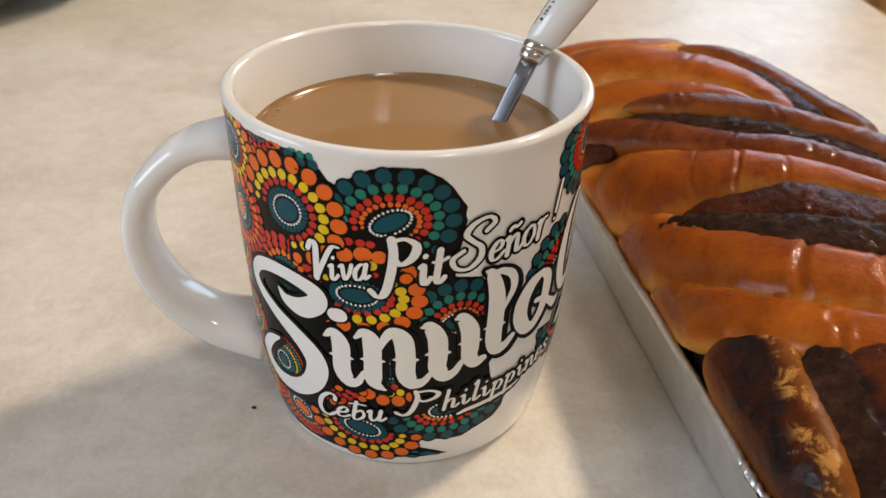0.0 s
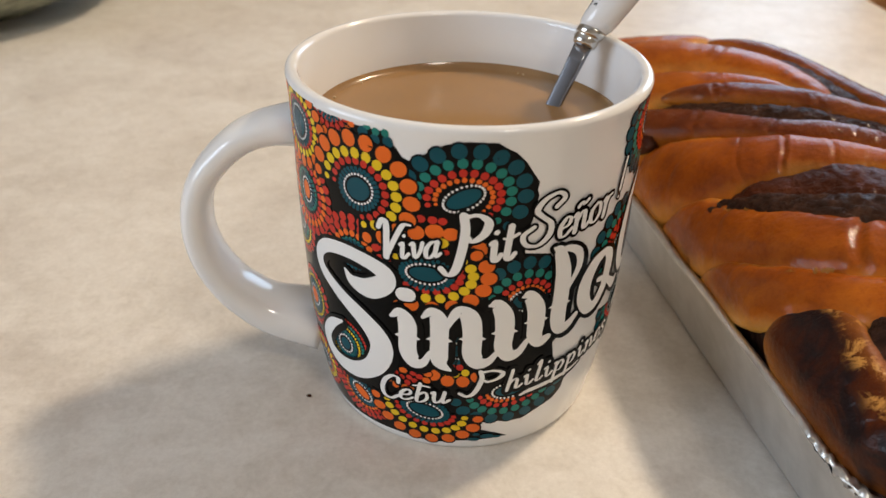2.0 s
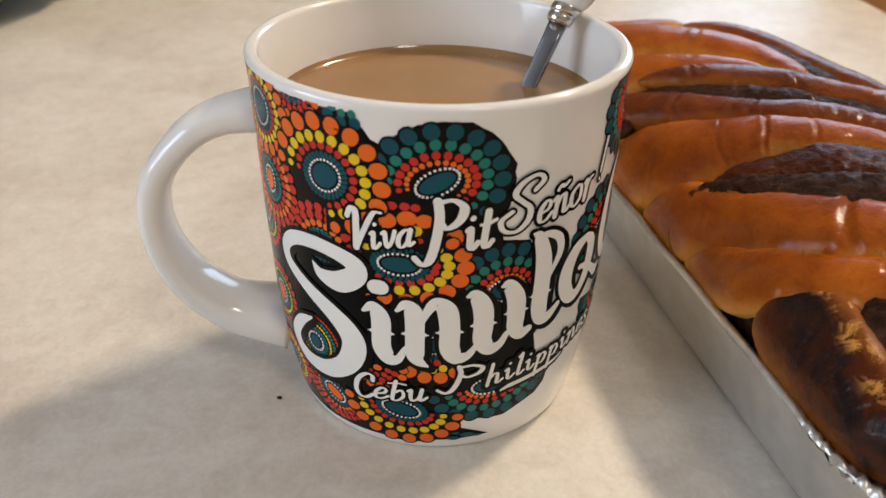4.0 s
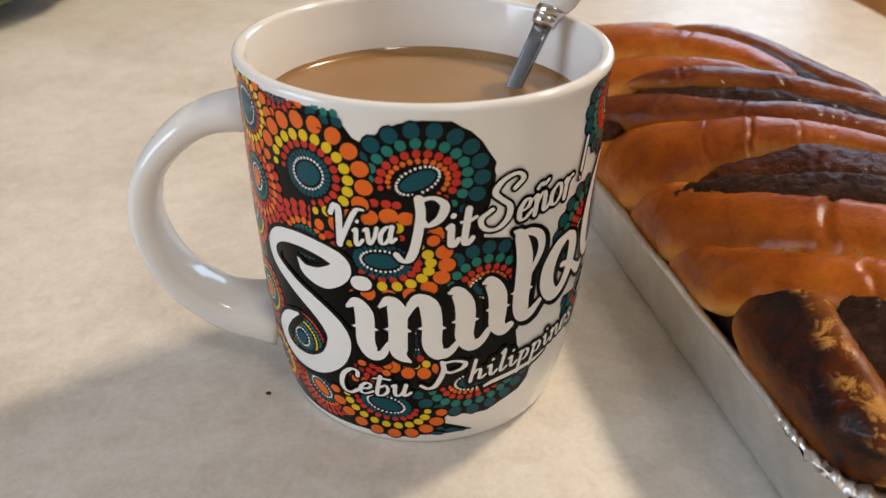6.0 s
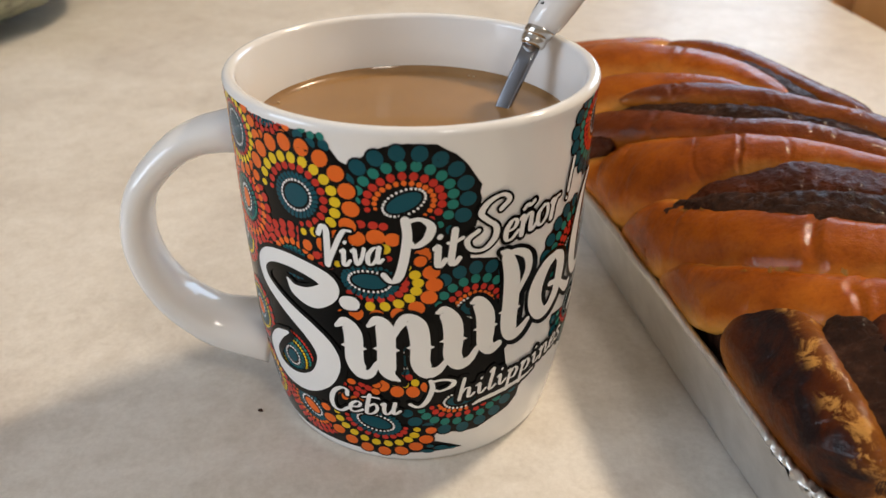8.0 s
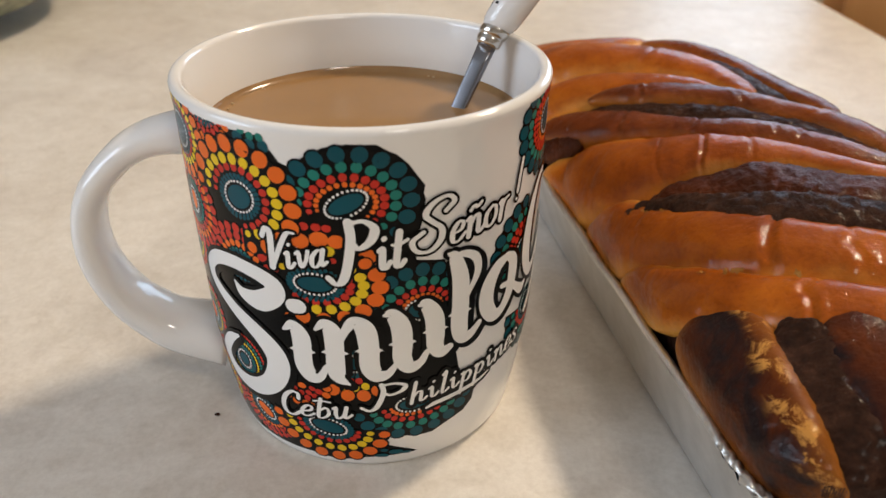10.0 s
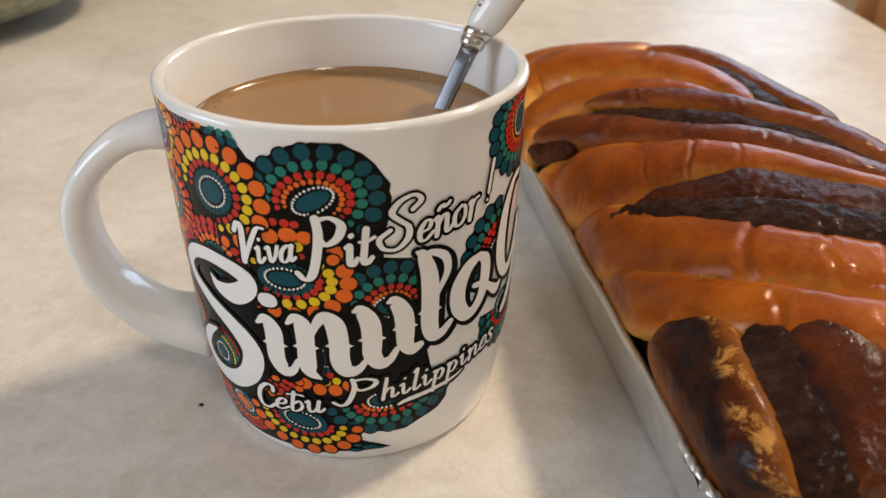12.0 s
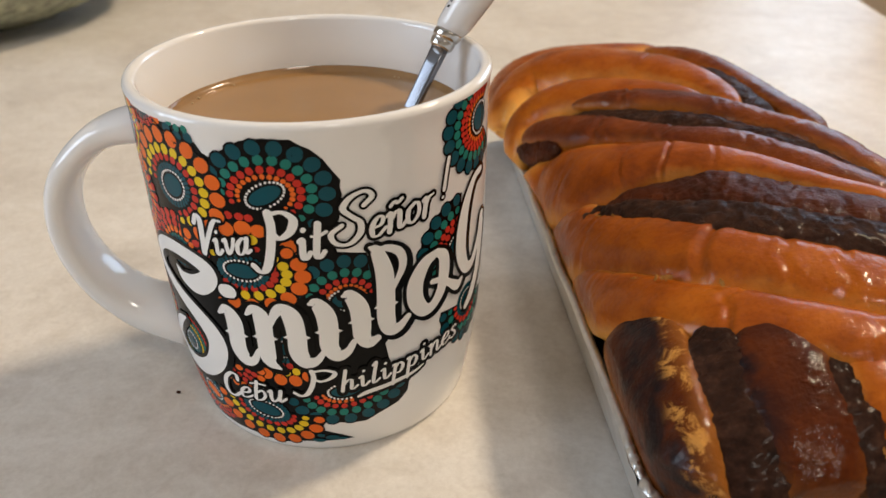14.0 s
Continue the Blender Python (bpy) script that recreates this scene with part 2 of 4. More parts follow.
def table():
    t = thing("dining_table", "off-white mottled laminate table under mug and bread", "table", (0, 0, -0.75))
    bm = slab(-0.85, 0.312, -0.75, 0.95, 0.722, 0.75, 0.004, 3)
    part("tabletop", bm, TABLE, t)
    for x in (-0.78, 0.24):
        for y in (-0.68, 0.88):
            part("leg", slab(x - 0.03, x + 0.03, y - 0.03, y + 0.03, 0.0, 0.722, 0.004), WOOD, t)
    for y in (-0.68, 0.88):
        part("apron", slab(-0.75, 0.21, y - 0.011, y + 0.011, 0.642, 0.722), WOOD, t, smooth=False)


table()


def sideboard():
    """Wooden cabinet beyond the table's edge."""
    c = thing("wooden_sideboard", "brown varnished wooden sideboard beyond the table edge", "cabinet", (0.41, 0.60, -0.75))
    c.rotation_euler = (0, 0, radians(-33))
    part("body", slab(0, 0.95, 0, 0.42, 0.0, 0.86, 0.003), WOOD, c, smooth=False)
    for k in range(2):
        d = part("door", slab(0.02 + k * 0.46, 0.47 + k * 0.46, -0.018, -0.002, 0.06, 0.83, 0.003), WOOD, c, smooth=False)
        part("handle", slab(0.40 + k * 0.12, 0.415 + k * 0.12, -0.04, -0.018, 0.45, 0.55, 0.004), STEEL, d, "steel bar handle")
    part("top", slab(-0.015, 0.965, -0.02, 0.43, 0.86, 0.885, 0.004), WOOD, c, smooth=False)


sideboard()


def cream_cabinet():
    c = thing("cream_cabinet", "cream painted low cabinet beside the wooden sideboard", "cabinet", (0.05, 1.32, -0.75))
    part("body", slab(0, 0.95, 0, 0.40, 0.08, 0.86, 0.003), CREAM, c, smooth=False)
    part("plinth", slab(0.02, 0.93, 0.03, 0.38, 0.0, 0.08), WOOD, c, smooth=False)
    for k in range(2):
        part("door", slab(0.01 + k * 0.47, 0.47 + k * 0.47, -0.018, -0.002, 0.10, 0.84, 0.003), CREAM, c, smooth=False)


cream_cabinet()


def stone_bowl():
    """The round speckled bowl at the far left, turned profile with a thick rough rim."""
    b = thing("stone_bowl", "speckled grey-green rough stoneware bowl on the table", "bowl", (-0.335, 0.366, 0))
    outer = [(0.001, 0.0), (0.066, 0.0), (0.074, 0.003), (0.100, 0.012), (0.124, 0.026), (0.134, 0.040), (0.133, 0.046), (0.127, 0.047)]
    inner = [(0.120, 0.041), (0.100, 0.022), (0.07, 0.012), (0.03, 0.008), (0.001, 0.0075)]
    bm = lathe([tuple(p) for p in smooth_path(outer + inner, 4)], 96)
    for v in bm.verts:
        v.co += v.co.normalized() * 0.0018 * noise.noise(v.co * 120)
    part("body", bm, STONEWARE, b)


stone_bowl()


# ---- mug ----
MUG_H, MUG_R = 0.0860, 0.0410


def mug_radius(z):
    """Outer radius of the mug at a height."""
    return float(np.interp(z, (0, 0.0012, 0.003, 0.0065, 0.013, 0.026, 0.05, 0.08, 0.086), (0.0352, 0.0356, 0.0360, 0.0367, 0.0378, 0.0393, 0.0402, 0.0405, 0.0410)))


def mug_body():
    outer = [(0.001, 0.0018), (0.030, 0.0018), (0.0315, 0.0), (0.0345, 0.0)]
    outer += [(mug_radius(z), z) for z in np.linspace(0.0005, 0.012, 14)] + [(mug_radius(z), z) for z in np.linspace(0.015, 0.0835, 24)]
    lip = [(0.0397 + 0.00140 * math.cos(a), 0.0848 + 0.0014 * math.sin(a)) for a in np.linspace(0.05, math.pi - 0.05, 12)]
    inner = [(0.0380, 0.0832), (0.0369, 0.0775), (0.0360, 0.0715), (0.0357, 0.055), (0.0356, 0.025), (0.0355, 0.013), (0.031, 0.0065), (0.022, 0.0048), (0.001, 0.0045)]
    return lathe(outer + lip + inner, 192)


def handle():
    """A bent bar, flat across, that widens at both roots."""
    path = smooth_path([(-0.0370, 0.0708, 0.0046, 0.0084), (-0.0430, 0.0705, 0.0040, 0.0074), (-0.0490, 0.0692, 0.0036, 0.0069), (-0.0548, 0.0660, 0.0035, 0.0068), (-0.0612, 0.0596, 0.0035, 0.0067), (-0.0647, 0.0528, 0.0036, 0.0067), (-0.0659, 0.0440, 0.0038, 0.0068), (-0.0643, 0.0354, 0.0041, 0.0070), (-0.0606, 0.0280, 0.0045, 0.0072), (-0.0560, 0.0229, 0.0049, 0.0076), (-0.0492, 0.0182, 0.0055, 0.0084), (-0.0370, 0.0148, 0.0068, 0.0100)], 8)
    rows = []
    for i, p in enumerate(path):
        a, b = path[max(i - 1, 0)], path[min(i + 1, len(path) - 1)]
        tangent = Vector((b[0] - a[0], 0, b[1] - a[1])).normalized()
        out = Vector((-tangent.z, 0, tangent.x))
        ring = []
        for k in range(28):
            t = 2 * math.pi * k / 28
            c, s = math.cos(t), math.sin(t)
            c, s = math.copysign(abs(c) ** 0.8, c), math.copysign(abs(s) ** 0.8, s)
            ring.append(Vector((p[0], 0, p[1])) + out * (p[2] * c) + Vector((0, 1, 0)) * (p[3] * s))
        rows.append(ring)
    return grid(rows)


mug = thing("coffee_mug", "white ceramic mug with colourful dotted festival print, full of coffee", "mug")
part("body", mug_body(), CERAMIC, mug)
part("handle", handle(), CERAMIC, mug, "white glazed loop handle").rotation_euler = (0, 0, radians(3))


# ---- the print on the mug: arc and height in millimetres, round from the front ----
def on_mug(s, z, off):
    """A point on the mug's skin; off: millimetres above the glaze."""
    # the print sits a little lower where the wall draws in towards the foot
    z -= float(np.interp(z, (3, 5, 13, 19, 22, 28, 36, 45), (1.4, 1.5, 1.7, 1.6, 0.95, 0.6, 0.3, 0.0)))
    r = mug_radius(z / 1000)
    a = s / (1000 * min(r, 0.0402))
    r += off / 1000
    return Vector((r * math.sin(a), -r * math.cos(a), z / 1000))


LAYERS = {}


def layer(mat):
    if mat.name not in LAYERS:
        LAYERS[mat.name] = (mat, bmesh.new())
    return LAYERS[mat.name][1]


STACK = [0]


def lift():
    STACK[0] += 1
    return 0.00005 * (STACK[0] % 40)


def dot(mat, s, z, rs, rz, off, turn=0.0, n=12):
    if not 3.0 < z < 84.6:
        return
    bm, off = layer(mat), off + lift()
    c, q = math.cos(turn), math.sin(turn)
    inner = None
    for size in ((0.5, 1.0) if rs > 0.75 else (1.0,)):
        ring = []
        for k in range(n):
            x, y = size * rs * math.cos(2 * math.pi * k / n), size * rz * math.sin(2 * math.pi * k / n)
            ring.append(bm.verts.new(on_mug(s + x * c - y * q, min(84.8, max(2.6, z + x * q + y * c)), off)))
        if inner is None:
            mid = bm.verts.new(on_mug(s, z, off))
            for k in range(n):
                bm.faces.new((mid, ring[k], ring[(k + 1) % n]))
        else:
            for k in range(n):
                bm.faces.new((inner[k], inner[(k + 1) % n], ring[(k + 1) % n], ring[k]))
        inner = ring


def disc(mat, s, z, rs, rz, off, turn=0.0, n=36, rings=5):
    """A larger filled ellipse that follows the curve of the mug."""
    bm, off = layer(mat), off + lift()
    c, q = math.cos(turn), math.sin(turn)
    rows = []
    for j in range(1, rings + 1):
        row = []
        for k in range(n):
            x, y = rs * j / rings * math.cos(2 * math.pi * k / n), rz * j / rings * math.sin(2 * math.pi * k / n)
            row.append(bm.verts.new(on_mug(s + x * c - y * q, min(84.8, max(2.6, z + x * q + y * c)), off)))
        rows.append(row)
    bm.faces.new(rows[0])
    for a, b in zip(rows, rows[1:]):
        for k in range(n):
            bm.faces.new((a[k], a[(k + 1) % n], b[(k + 1) % n], b[k]))


def sector(s, z, rs, rz, off, turn, start, end):
    """Black backing under the arcs of one dotted eye."""
    bm, off = layer(INK), off + lift()
    c, q = math.cos(radians(turn)), math.sin(radians(turn))
    n = max(12, round((end - start) / 4))
    rows = []
    for j in range(13):
        row = []
        for k in range(n + 1):
            a = radians(start + (end - start) * k / n)
            x, y = rs * (j + 0.01) / 12.01 * math.cos(a), rz * (j + 0.01) / 12.01 * math.sin(a)
            row.append(bm.verts.new(on_mug(s + x * c - y * q, min(84.8, max(2.6, z + x * q + y * c)), off)))
        rows.append(row)
    for a, b in zip(rows, rows[1:]):
        for k in range(n):
            bm.faces.new((a[k], a[k + 1], b[k + 1], b[k]))


def patch(mat, outline, off):
    """A filled outline, cut into strips so that it bends round the mug."""
    bm = bmesh.new()
    face = bm.faces.new([bm.verts.new((x, y, 0)) for x, y in outline])
    face.normal_update()
    bmesh.ops.triangulate(bm, faces=[face], ngon_method="EAR_CLIP")
    for axis, lo, hi, step in ((0, -60, 60, 1.0), (1, 0, 84, 3.0)):
        for k in range(int((hi - lo) / step)):
            at, n = [0, 0, 0], [0, 0, 0]
            at[axis], n[axis] = lo + k * step, 1
            bmesh.ops.bisect_plane(bm, geom=bm.verts[:] + bm.edges[:] + bm.faces[:], plane_co=at, plane_no=n)
    target = layer(mat)
    made = {v: target.verts.new(on_mug(v.co.x, v.co.y, off)) for v in bm.verts}
    for f in bm.faces:
        target.faces.new([made[v] for v in f.verts])
    bm.free()


def stroke(mat, points, off, grow=0.0, shift=(0.0, 0.0), per=7):
    """A pen stroke. Points: arc, height and half the width."""
    path = smooth_path(points, per)
    bm, base = layer(mat), off + lift()
    rows = []
    for i, p in enumerate(path):
        a, b = path[max(i - 1, 0)], path[min(i + 1, len(path) - 1)]
        d = np.array([b[0] - a[0], b[1] - a[1]])
        d = d / (np.linalg.norm(d) + 1e-9)
        w = max(p[2], 0.05) + grow
        x, y = p[0] + shift[0], p[1] + shift[1]
        rows.append([bm.verts.new(on_mug(x - d[1] * w * k, y + d[0] * w * k, base + 0.0002 * i)) for k in (-1, -0.5, 0, 0.5, 1)])
    for a, b in zip(rows, rows[1:]):
        for k in range(4):
            bm.faces.new((a[k], a[k + 1], b[k + 1], b[k]))
    for p in (path[0], path[-1]):
        w = max(p[2], 0.05) + grow
        dot(mat, p[0] + shift[0], p[1] + shift[1], w, w, base + 0.004)


def lettered(points, off, outline, shade):
    stroke(INK, points, off, outline)
    if shade:
        stroke(INK, points, off + 0.006, outline * 0.9, (shade, -shade * 0.8))
    stroke(WHITE_INK, points, off + 0.022)


RING = {"o": ORANGE, "y": YELLOW, "r": RED, "b": BLUE, "g": GREEN, "w": WHITE_INK}
LAID = []


def mandala(s, z, ratio, rings, start, end, eye=(3.0, 2.2), turn=0.0, heart=BLUE, back=True, tip=None, halo=True):
    """Rings of printed dots round an eye. rings: colour letter, radius, dot radius; angles in degrees."""
    reach = 1.15 * max([eye[0]] + [r[1] + r[2] for r in rings])
    under = [k for x, y, r, k in LAID if math.hypot(x - s, y - z) < r + reach]
    LAID.append((s, z, reach, 1 + max(under, default=0)))
    off = 0.050 + 0.024 * LAID[-1][3]
    lean_eye = turn if tip is None else tip
    c, q = math.cos(radians(turn)), math.sin(radians(turn))
    outer = rings[-1][1] if rings else eye[0]
    if back and len(rings) > 1:
        last = rings[-1]
        sector(s, z, last[1] + 0.78 * last[2], (last[1] * (last[3] if len(last) > 3 else ratio) + 0.78 * last[2]), off, turn, start, end)
    for colour, radius, size, *own in rings:
        ratio, size = own[0] if own else ratio, size * (1.09 if size >= 0.6 else 1.0)
        span = radians(end - start)
        around = span * radius * (1 + ratio) / 2
        n = max(3, round(around / (size * 2.18)))
        for k in range(n):
            a = radians(start) + span * (k + 0.5) / n
            x, y = radius * math.cos(a), radius * ratio * math.sin(a)
            fade = min(1.0, 0.55 + 0.9 * min(k + 0.5, n - k - 0.5) / (n * 0.22)) if end - start < 350 else 1.0
            px, py = s + x * c - y * q, z + x * q + y * c
            lean = math.atan2(y * c + x * q, x * c - y * q)
            if back and colour in "obg" and radius == outer:
                dot(INK, px, py, size * 1.26 * fade, size * 1.22 * fade, off, lean)
            dot(RING[colour], px, py, size * 1.02 * fade, size * 0.93 * fade, off + 0.012, lean)
    if eye[0] >= 1.5:
        disc(INK, s, z, eye[0] + (2.3 if halo else 1.2), eye[1] + (2.3 if halo else 1.2), off + 0.006, radians(lean_eye))
    disc(heart, s, z, eye[0], eye[1], off + 0.013, radians(lean_eye))
    if eye[0] < 1.5:
        return
    c, q = math.cos(radians(lean_eye)), math.sin(radians(lean_eye))
    for mat, grow, size, gap in ((WHITE_INK, 1.32, 0.29, 0.80), (BLUE, 1.60, 0.44, 1.0), (BLUE, 1.88, 0.46, 1.04))[:3 if halo else 1]:
        wide, tall = eye[0] + (grow - 1) * 2.3, eye[1] + (grow - 1) * 2.3
        n = round(math.pi * (wide + tall) / gap)
        for k in range(n):
            a = 2 * math.pi * k / n
            x, y = wide * math.cos(a), tall * math.sin(a)
            dot(mat, s + x * c - y * q, z + x * q + y * c, size, size, off + 0.013, n=8)


# black ground of the print
patch(INK, [(-54, 4), (-30, 4), (-12.4, 4.6), (-12.4, 78.4), (-14.1, 79.1), (-15.5, 81.1), (-17.5, 81.9), (-17.4, 83.4), (-15.6, 84.4), (-54, 84.6)], 0.04)
patch(INK, [(-12.4, 4.6), (3.9, 5.2), (10.8, 5.5), (7.9, 7.4), (3.1, 9.8), (5.0, 12.9), (10, 11.4), (14.2, 11.2), (17.4, 12.9), (22.5, 14.8), (24.9, 17.2), (25.6, 20.3), (21, 27), (20, 33), (18, 44), (17, 57.2), (11, 58.4), (10.6, 62), (12, 66), (12.9, 71.4), (12.5, 72.7), (12.8, 74.3), (11.3, 76.5), (9.7, 79), (7.6, 81.1), (5.9, 82), (4, 83.3), (1.3, 83.3), (-1.2, 83.5), (-5.6, 82.7), (-8.9, 80.8), (-12.1, 78.4)], 0.04)

# small fillers first, the large dotted eyes over them
mandala(-31, 86.5, 1.0, [("r", 3.6, 0.6), ("r", 5.0, 0.65), ("o", 6.6, 0.8)], 180, 360, (1.8, 1.6), back=False)
mandala(-18.5, 87.5, 1.0, [("g", 4.2, 0.8), ("b", 6.0, 1.1)], 190, 300, (1.4, 1.2), back=False)
mandala(-50, 52, 0.9, [("g", 5.0, 0.6), ("y", 6.6, 0.45), ("r", 8.4, 0.9)], 0, 360, (2.0, 1.8))
mandala(-36, 55, 0.9, [("g", 3.8, 0.5), ("y", 5.2, 0.4), ("g", 6.6, 0.5)], 0, 180, (1.8, 1.4), heart=ORANGE)
mandala(-26.5, 53.5, 0.95, [("g", 3.8, 0.5), ("o", 5.4, 0.75), ("r", 7.3, 0.95), ("r", 9.2, 1.0)], 5, 175, (2.0, 1.3), heart=ORANGE)
for mat, x, z, r in ((ORANGE, -11.5, 63.0, 1.85), (ORANGE, -7.6, 63.7, 1.85), (ORANGE, -4.3, 63.4, 1.6), (YELLOW, -6.0, 61.2, 1.25), (YELLOW, -0.8, 58.9, 1.0), (ORANGE, 1.6, 60.1, 1.75), (ORANGE, 2.6, 57.2, 1.5), (RED, -5.2, 59.1, 0.7), (RED, -10.4, 66.3, 0.95), (RED, -8.0, 66.3, 0.95), (RED, -6.0, 66.2, 0.9), (ORANGE, -14.2, 64.8, 1.1), (YELLOW, -15.8, 56.4, 0.8)):
    dot(mat, x, z, r * 1.04, r * 0.92, 0.075, 0.1, n=16)
mandala(-2.5, 34, 1.0, [("r", 4.6, 0.8), ("y", 6.4, 0.9), ("o", 8.8, 1.5)], 180, 360, (2.0, 1.4))
mandala(-31, 27, 1.0, [("g", 3.4, 0.45), ("y", 4.7, 0.35), ("g", 5.8, 0.45), ("r", 7.0, 0.4)], 200, 470, (1.6, 1.6))
mandala(-45, 33, 1.0, [("g", 3.6, 0.5), ("y", 5.2, 0.4), ("r", 7.0, 0.8)], 0, 360, (2.0, 2.0), heart=ORANGE)
mandala(-14.5, 26.5, 0.9, [("r", 2.4, 0.7), ("r", 4.0, 0.8), ("o", 5.8, 0.9)], 150, 420, (1.0, 0.8), heart=ORANGE)
mandala(-44, 14, 0.95, [("o", 4.6, 0.7), ("y", 6.2, 0.7), ("r", 8.0, 0.9)], 0, 360, (2.2, 2.0))
mandala(-26.5, 14.0, 0.85, [("o", 5.6, 0.55), ("r", 7.0, 0.75), ("r", 8.7, 0.8)], 190, 400, (2.6, 1.5), turn=-38, heart=ORANGE)
for x, z, wide, tall in ((2.4, 5.6, 1.6, 0.7), (5.6, 6.6, 1.7, 0.9), (8.0, 5.9, 1.2, 0.5), (3.0, 7.6, 0.9, 0.6)):
    dot(BLUE, x, z, wide, tall, 0.20, -0.1)
mandala(46, 33, 1.0, [("r", 5.2, 0.75), ("g", 7.2, 1.0), ("b", 9.8, 1.4)], 170, 350, (2.2, 2.0))
mandala(41.5, 50.5, 1.0, [("r", 5.2, 0.8), ("r", 6.8, 0.8), ("g", 8.9, 1.05), ("b", 11.5, 1.5)], 85, 215, (2.8, 2.4), halo=False)
mandala(12.2, 46.4, 0.88, [("o", 4.2, 0.5, 0.85), ("r", 5.7, 0.7, 0.86), ("g", 7.8, 1.0, 0.88), ("b", 10.6, 1.45, 0.90)], 5, 175, (3.0, 1.9), halo=False)
mandala(10.4, 22.0, 0.68, [("o", 5.6, 0.52, 0.52), ("r", 7.2, 0.72, 0.60), ("g", 9.6, 1.05, 0.66), ("b", 12.9, 1.5, 0.68)], 180, 372, (3.6, 1.5), turn=6, halo=False)
mandala(-9.4, 15.6, 0.68, [("r", 7.0, 0.75, 0.66), ("y", 9.6, 1.05, 0.74), ("o", 12.8, 1.55, 0.80)], 185, 375, (3.6, 1.8), turn=-14)
mandala(-43, 62.5, 1.0, [("g", 4.6, 0.5), ("r", 6.3, 0.75), ("o", 7.8, 0.8), ("r", 9.6, 1.0)], 0, 360, (1.6, 2.2), heart=ORANGE)
mandala(-44, 78.0, 0.9, [("r", 5.9, 0.6), ("y", 7.4, 0.75), ("o", 9.6, 1.25)], 0, 360, (3.0, 3.0))
mandala(-9.2, 53.4, 0.58, [("r", 7.2, 0.8, 0.60), ("y", 9.7, 1.08, 0.62), ("o", 12.9, 1.6, 0.66)], 205, 408, (3.6, 1.7))
mandala(50.5, 77.8, 0.82, [("o", 5.3, 0.5, 0.9), ("r", 6.6, 0.62, 0.86), ("r", 8.0, 0.68, 0.84), ("g", 10.1, 1.0, 0.82), ("b", 13.0, 1.55, 0.8)], 60, 310, (3.0, 2.8), halo=False)
mandala(-2.0, 71.5, 0.80, [("o", 5.6, 0.58, 0.72), ("r", 7.2, 0.80, 0.76), ("g", 9.3, 1.02, 0.81), ("b", 12.1, 1.54, 0.83)], -60, 195, (3.6, 1.7), turn=10, tip=28, halo=False)
mandala(-24.2, 69.8, 0.95, [("r", 6.5, 0.80, 0.95), ("y", 8.9, 1.08, 0.88), ("o", 12.0, 1.66, 0.90)], -88, 192, (2.9, 2.5), turn=-4, tip=20)

# the big word
BIG = 0.28


def big(points, spur=None):
    points = [(x, z, w * 1.1 if w > 1 else w) for x, z, w in points]
    lettered(points, BIG, 0.95, 0.75)
    if spur:
        x, z, w = spur
        stroke(WHITE_INK, [(x - w, z - 0.1, 0.05), (x - w * 0.55, z, 0.75), (x, z, 1.4), (x + w * 0.55, z, 0.75), (x + w, z - 0.1, 0.05)], BIG + 0.030, per=3)


big([(-29.1, 48.8, 0.3), (-27, 46.6, 1.4), (-22.5, 46.3, 2.3), (-18.6, 48.8, 2.2), (-18.3, 51.3, 1.9), (-22.1, 53.1, 1.6), (-28.7, 53.7, 1.5), (-35, 52.2, 1.5), (-38.4, 48.8, 1.4), (-37.6, 45, 1.4), (-32.2, 41.6, 1.6), (-25, 37.7, 2.1), (-20.8, 33.9, 2.6), (-19.8, 29.9, 2.7), (-22.3, 24.6, 2.4), (-27.5, 21.2, 2.0), (-33.5, 20.6, 1.7), (-37.5, 22.6, 1.6), (-38.2, 26.5, 1.5), (-35.2, 30.9, 1.2), (-31.2, 33.5, 0.3)])
big([(-17.1, 41.0, 0.4), (-15, 42.4, 1.2), (-13.4, 40, 1.9), (-13.3, 36, 1.9), (-13.2, 32.5, 1.9), (-11.8, 29.9, 1.6), (-9.8, 30.0, 1.0), (-8.2, 33, 0.6)], (-13.3, 36.4, 2.9))
stroke(INK, [(-14.6, 47.4, 1.3), (-12.9, 47.6, 1.3)], BIG, 1.0)
stroke(WHITE_INK, [(-14.2, 47.4, 1.75), (-13.1, 47.5, 1.75)], BIG + 0.022)
big([(-9.9, 42.4, 0.4), (-8, 44, 1.1), (-6.4, 42, 1.8), (-6.2, 37, 1.8), (-6.2, 32, 1.8), (-5.5, 30, 1.2), (-3.6, 28.7, 0.3)], (-6.2, 36.9, 2.8))
big([(-5.0, 39.5, 0.5), (-3.4, 43.2, 1.0), (-1.7, 44.8, 1.3), (0.3, 42.8, 1.9), (0.9, 38, 1.9), (0.9, 33.5, 1.9), (2.3, 31, 1.6), (4.6, 31.3, 1.0), (6.4, 33.6, 0.6)], (0.9, 37.6, 2.9))
big([(4.3, 46.2, 0.4), (5.8, 46.3, 1.3), (7.5, 43, 1.9), (7.8, 38.5, 1.9), (7.7, 34.8, 1.8), (9.2, 32.4, 1.5), (11.4, 33, 1.0), (13, 35.5, 0.7)], (7.8, 38.9, 2.9))
big([(11.4, 47.6, 0.4), (12.8, 47.6, 1.3), (14.6, 44, 1.9), (14.9, 39.5, 1.9), (14.9, 36.5, 1.7), (16.2, 34.5, 1.3), (18.2, 35.2, 0.9)], (14.9, 40.6, 2.8))
